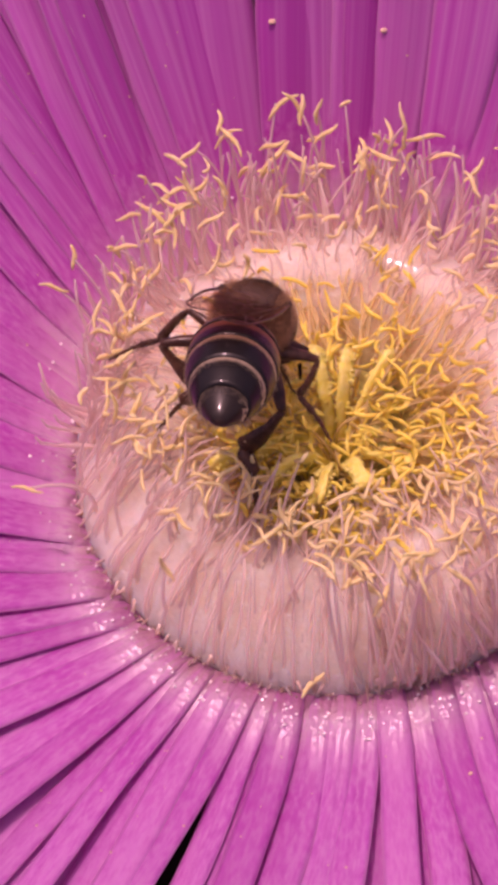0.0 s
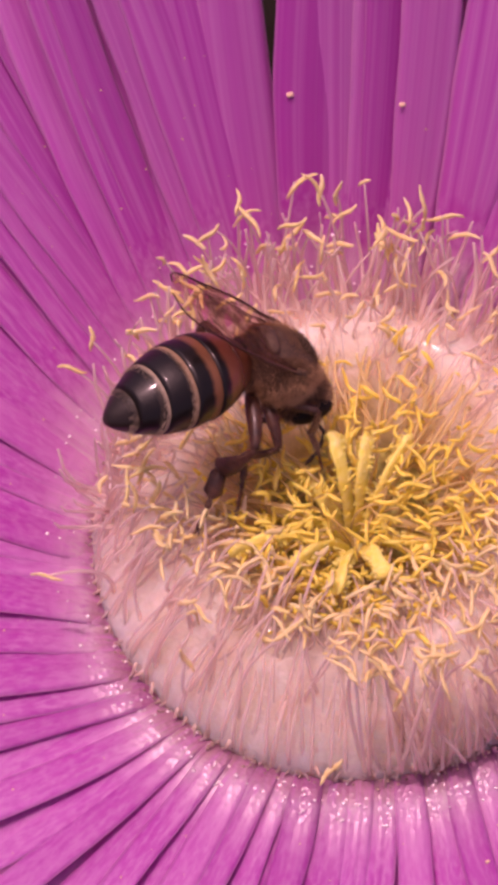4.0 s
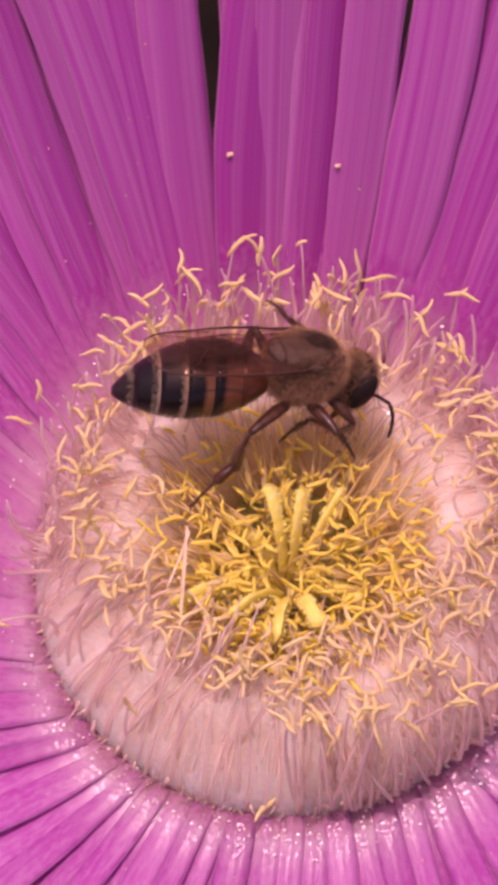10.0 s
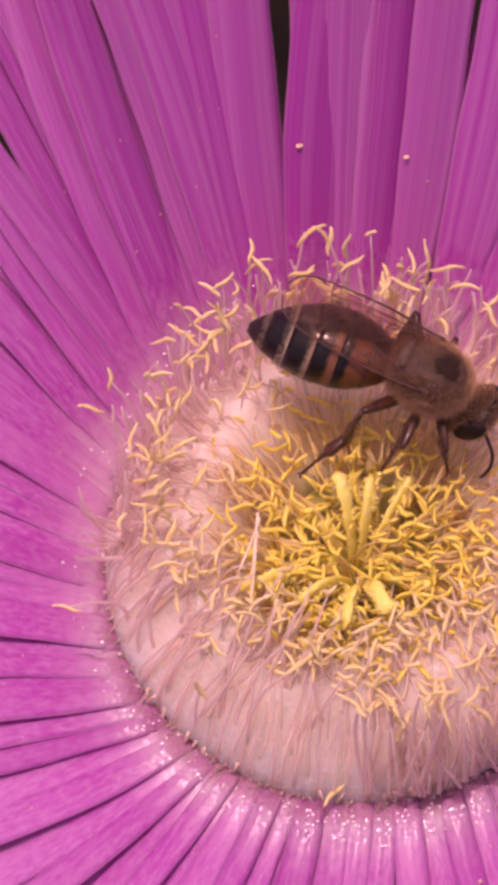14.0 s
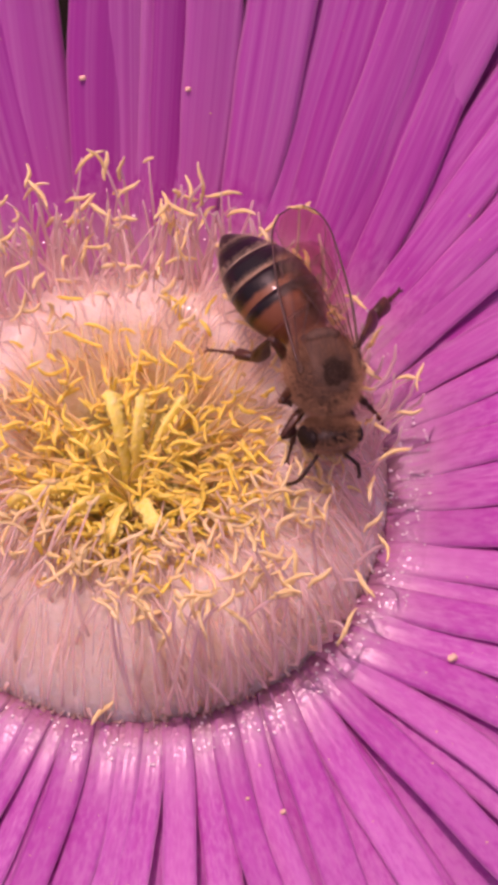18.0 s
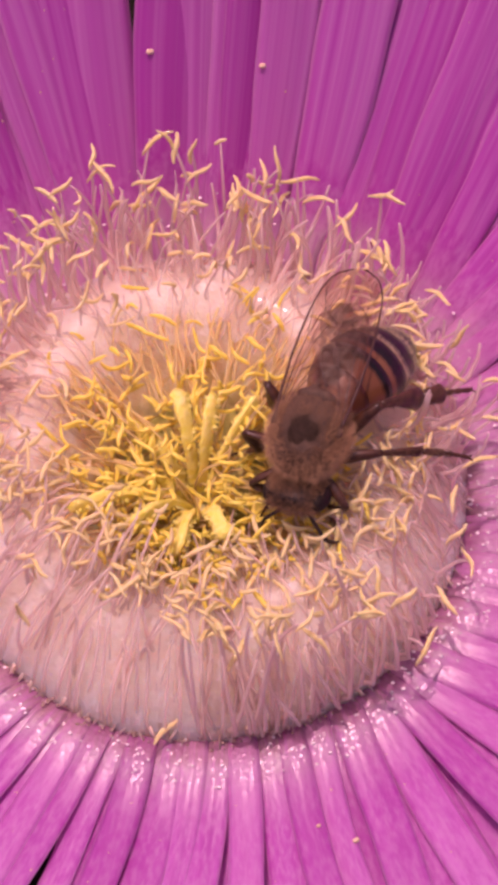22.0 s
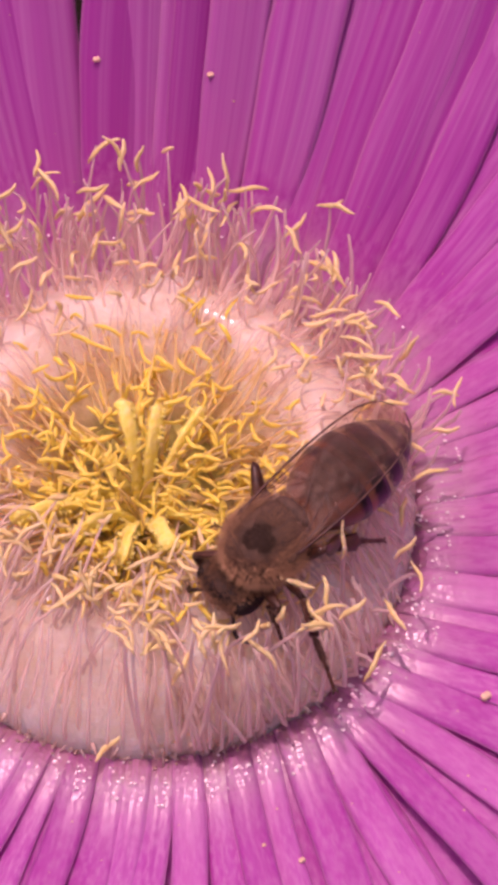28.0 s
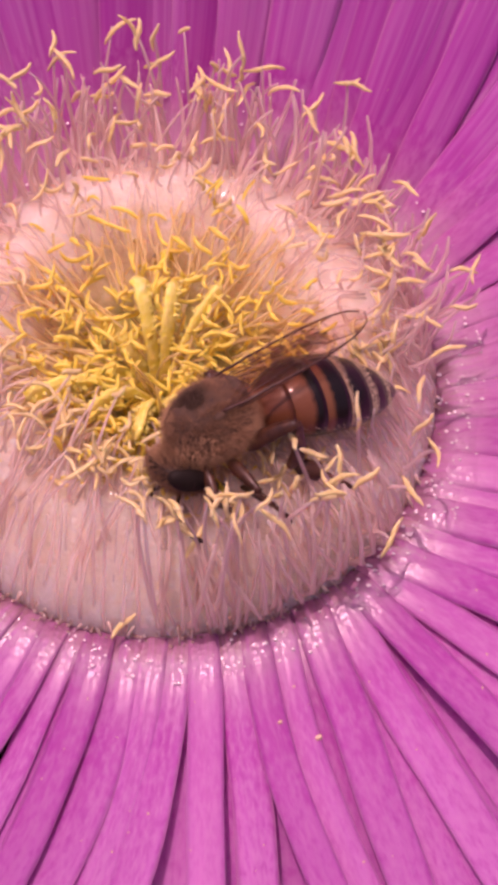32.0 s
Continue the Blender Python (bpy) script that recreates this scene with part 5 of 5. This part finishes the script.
def build_leg(bee, side, kind):
    """Femur, tibia and foot lie along +x; the pose of each is set by bent()."""
    _, (femur, shin, foot), g, _ = LEGS[kind]
    rng = random.Random(kind * 10 + side)
    hind = kind == 2
    along = lambda l, *f: [Vector((l * q, 0, 0.06 * l * math.sin(math.pi * q))) for q in f]
    leg = part("leg", mesh_of("leg", *tube(along(femur, 0, 0.12, 0.35, 0.7, 0.92, 1), [g * 0.8, g * 1.1, g * 1.25, g, g * 0.75, g * 0.6], 10, 0.8), LEG), bee, "reddish brown jointed leg")
    wide = 1.75 if hind else 1.1
    tibia = part("tibia", mesh_of("tibia", *tube(along(shin, 0, 0.1, 0.35, 0.65, 0.9, 1), [g * 0.55, g * 0.7, g * 0.85, g * wide * 0.85, g * wide, g * wide * 0.7], 10, 0.5), LEG), leg, "broad flat shin with a pollen basket" if hind else "")
    # one long first joint, three short ones and a claw
    cuts, rad = [0.0], [g * 0.5]
    for q0, q1, r in ((0.0, 0.5, wide * 0.85 if hind else 0.75), (0.5, 0.66, 0.5), (0.66, 0.80, 0.45), (0.80, 1.0, 0.42)):
        cuts += [mixed(q0, q1, 0.15), mixed(q0, q1, 0.8), q1]
        rad += [g * r * 0.8, g * r, g * 0.32]
    pieces = [tube([Vector((foot * q, 0, -0.18 * foot * q * q)) for q in cuts], rad, 8, 0.65)]
    for y in (0.1, -0.1):
        pieces.append(tube([Vector((foot, 0, -0.18 * foot)), Vector((foot + 0.16, y, -0.18 * foot)), Vector((foot + 0.24, y * 1.4, -0.18 * foot - 0.14))], [0.06, 0.045, 0.015], 5))
    tarsus = part("tarsus", mesh_of("tarsus", *joined(pieces), LEG), leg)
    for host, l, n in ((leg, femur, 60), (tibia, shin, 120), (tarsus, foot * 0.6, 90)):
        spots = []
        for _ in range(n):
            a, q = rng.uniform(0, 6.28), rng.uniform(0.1, 1.0)
            d = Vector((0, math.cos(a), math.sin(a)))
            spots.append((Vector((l * q, 0, 0.05 if host is not tarsus else -0.1 * l * q * q)) + d * g * 0.6, d))
        me = hairs(rng, spots, 0.26, 0.012, Vector((0.9, 0, 0)), FUZZ_DARK, "bristles")
        bm = bmesh.new()
        bm.from_mesh(host.data)
        n0 = len(bm.faces)
        bm.from_mesh(me)
        host.data.materials.append(FUZZ_DARK)
        bm.faces.ensure_lookup_table()
        for f in bm.faces[n0:]:
            f.material_index = 1
        bm.to_mesh(host.data)
        bm.free()
        bpy.data.meshes.remove(me)
    return leg, tibia, tarsus


def aimed(at, ahead, up):
    """A pose at a point, x along ahead and z towards up."""
    x = ahead.normalized()
    y = up.cross(x).normalized()
    return Matrix.Translation(at * MM) @ Matrix((x, y, x.cross(y))).transposed().to_4x4()


def bent(kind, side, foot):
    """Poses of femur, tibia and tarsus that bring the toe to foot, in the bee's space."""
    hip, (l1, l2, l3), _, _ = LEGS[kind]
    hip = Vector((hip[0], hip[1] * side, hip[2]))
    way = foot - hip
    most = l1 + l2 + l3 * 0.92
    if way.length > most:
        way = way * (most / way.length)
        foot = hip + way
    flat = Vector((way.x, way.y, 0))
    slope = flat.normalized() * 0.8 + Vector((0, 0, -0.45)) + way.normalized() * 0.8
    ankle = foot - slope.normalized() * l3 * 0.95
    d = ankle - hip
    r = max(abs(l1 - l2) + 0.15, min(l1 + l2 - 0.03, d.length))
    if d.length < 0.01:
        d = Vector((0, side, 0))
    d = d.normalized() * r
    pole = Vector((-0.25 if kind == 2 else 0.15, side * 0.55, 1.0))
    pole = (pole - d.normalized() * pole.dot(d.normalized())).normalized()
    q = (l1 * l1 - l2 * l2 + r * r) / (2 * r)
    knee = hip + d.normalized() * q + pole * math.sqrt(max(0, l1 * l1 - q * q))
    ankle = hip + d
    femur = aimed(hip, knee - hip, pole)
    shin, toes = aimed(knee, ankle - knee, pole), aimed(ankle, foot - ankle, Vector((0, 0, 1)) + pole * 0.3)
    back = femur.inverted()
    return femur, back @ shin, back @ toes


def build_bee():
    rng = random.Random(9)
    bee = new("honey_bee")
    bee.scale = (BEE_SIZE,) * 3
    tagged(bee, "brown honey bee with amber and black banded abdomen on the stamens", "bee")
    build_thorax(bee, rng)
    head = build_head(bee, rng)
    abdomen = build_abdomen(bee, rng)
    wings = build_wings(bee)
    legs = [build_leg(bee, side, kind) for side in (1, -1) for kind in range(3)]
    return bee, head, abdomen, wings, legs


# seconds, leg (0 to 2 left, 3 to 5 right, front to hind), and where its foot reaches, in mm over the rim
REACHES = [
    (0, 1, -9.1, 0.6, 7.4),
    (0, 2, -7.3, -2.0, 6.4),
    (0, 5, -2.9, -5.7, 5.4),
    (2, 1, -7.5, 4.3, 9.3),
    (2, 5, -4.8, -3.8, 6.8),
    (3, 2, -8.4, 5.0, 7.9),
    (3, 5, -5.7, -3.8, 5.9),
    (6, 1, -1.6, 9.1, 9.5),
    (6, 4, -2.5, 2.1, 7.1),
    (6, 5, -5.2, 0.6, 6.7),
    (7, 4, 0.2, 2.5, 7.0),
    (7, 5, -5.9, -0.1, 6.6),
    (8, 1, -1.5, 8.4, 8.6),
    (8, 2, -5.5, 7.4, 8.0),
    (8, 4, -2.2, 1.8, 7.2),
    (8, 5, -5.3, -0.8, 6.2),
    (9, 5, -3.9, 0.6, 6.7),
    (10, 1, -0.8, 9.6, 8.3),
    (10, 4, -0.5, 3.7, 6.8),
    (10, 5, -4.4, 0.6, 6.4),
    (11, 4, 0.8, 3.0, 6.8),
    (11, 5, -2.7, 0.7, 6.2),
    (12, 1, 1.9, 9.9, 7.9),
    (12, 4, 0.5, 3.3, 6.7),
    (12, 5, -3.0, -0.0, 6.1),
    (13, 1, 5.0, 9.1, 7.6),
    (13, 4, 0.7, 2.0, 6.2),
    (13, 5, -2.6, 1.1, 6.0),
    (16, 1, 7.6, 4.5, 7.0),
    (16, 2, 4.2, 6.8, 7.4),
    (16, 5, -2.1, -1.8, 6.4),
    (17, 4, 4.6, 2.3, 6.6),
    (17, 5, 0.2, 1.6, 7.2),
    (18, 1, 11.1, 0.3, 6.0),
    (18, 2, 11.9, 5.9, 7.8),
    (18, 4, 6.9, 1.6, 6.2),
    (18, 5, 3.4, 3.2, 7.2),
    (19, 4, 6.7, -1.7, 6.5),
    (19, 5, 2.9, 3.5, 7.7),
    (20, 1, 9.7, 1.5, 6.8),
    (20, 2, 10.0, 5.5, 7.0),
    (20, 5, 3.3, 4.8, 6.6),
    (21, 1, 10.5, 1.1, 6.6),
    (21, 2, 11.0, 4.1, 6.8),
    (21, 5, 3.7, 4.4, 7.2),
    (22, 1, 11.0, -1.2, 6.2),
    (22, 2, 11.1, 1.8, 6.6),
    (24, 1, 8.7, -5.6, 5.4),
    (24, 2, 8.8, -1.9, 5.8),
    (24, 5, 3.2, 1.9, 6.6),
    (25, 4, 3.7, -2.1, 5.7),
    (25, 5, 3.9, 2.2, 6.1),
    (28, 0, 5.7, -8.5, 5.0),
    (28, 1, 7.7, -10.5, 5.3),
    (28, 2, 9.7, -4.1, 5.5),
    (28, 4, 2.9, -4.0, 6.2),
    (29, 4, 2.4, -3.3, 6.3),
    (30, 0, 4.3, -9.0, 4.6),
    (30, 1, 6.5, -8.6, 5.2),
    (30, 2, 8.4, -4.4, 5.2),
    (30, 4, 2.7, -2.7, 6.2),
    (30.5, 1, 5.0, -10.8, 3.7),
    (30.5, 2, 8.4, -6.6, 4.3),
    (31, 0, 4.7, -8.2, 3.3),
    (31, 1, 8.2, -8.4, 3.5),
    (31, 2, 9.0, -5.4, 4.1),
    (31, 4, 2.9, -2.2, 5.7),
    (31.5, 0, 4.3, -10.0, 3.4),
    (31.5, 1, 7.9, -9.6, 3.8),
    (31.5, 2, 8.2, -5.6, 4.4),
    (32, 0, 3.6, -8.3, 4.4),
    (32, 1, 5.4, -8.3, 4.8),
    (32, 2, 7.8, -6.6, 4.6),
]


def foot_rows(k):
    """Where the foot of a leg stands in the bee's space, time by time: it stays put until she has moved on."""
    kind, side = k % 3, 1 if k < 3 else -1
    rest = Vector(LEGS[kind][3])
    rest.y *= side
    planted, rows = None, []
    for t, x, y, z, roll, pitch, head in BEE:
        m = pose(x, y, z, roll, pitch, head) @ Matrix.Scale(BEE_SIZE, 4)
        home = m @ rest
        home.z = max(z - 3.6, cushion_height(math.hypot(home.x, home.y)) + 0.4)
        near = [q for q in REACHES if q[1] == k and abs(q[0] - t) < 0.3]
        if near:
            planted = Vector(near[0][2:])
        elif planted is None or (planted - home).length > 2.2:
            planted = home
        rows.append((t, m.inverted() @ planted))
    return rows


def motions():
    walk(bee, [(t, pose(x * MM, y * MM, (z + RIM) * MM, roll, pitch, head)) for t, x, y, z, roll, pitch, head in BEE])
    at = bee_abdomen.matrix_basis.copy()
    walk(bee_abdomen, [(t, at @ pose(0, 0, 0, 0, lift, turn)) for t, lift, turn in ABDOMEN])
    # the straws lie deep until the bee's hind foot lifts them, and sink again when she leaves
    up = (pose(-4.5 * MM, -1.0 * MM, (7.2 + RIM) * MM, 24, 0, -4), pose(-4.4 * MM, -1.3 * MM, (7.3 + RIM) * MM, 15, 0, -22))
    down = (pose(-4.6 * MM, -0.6 * MM, (3.6 + RIM) * MM, 4, 0, -4), pose(-4.6 * MM, -0.4 * MM, (3.7 + RIM) * MM, 4, 0, -14))
    for ob, high, low in zip(straws, up, down):
        walk(ob, [(0, low), (3.5, low), (5.5, high), (16, high), (16.6, low), (32, low)])
    # she tucks her head among the stamens towards the end
    at = bee_head.matrix_basis.copy()
    walk(bee_head, [(t, at @ pose(-0.25 * tuck * MM, 0, -0.5 * tuck * MM, 0, 24 * tuck, 0)) for t, tuck in ((0, 0), (19.5, 0), (21, 0.5), (24, 1), (32, 1))])
    for k, (leg, tibia, tarsus) in enumerate(legs):
        rows = [(t, bent(k % 3, 1 if k < 3 else -1, foot)) for t, foot in foot_rows(k)]
        for i, ob in enumerate((leg, tibia, tarsus)):
            walk(ob, [(t, poses[i]) for t, poses in rows])


build_ground()
build_leaves()
flower = build_flower()
straws = build_scraps()
bee, bee_head, bee_abdomen, bee_wings, legs = build_bee()
motions()
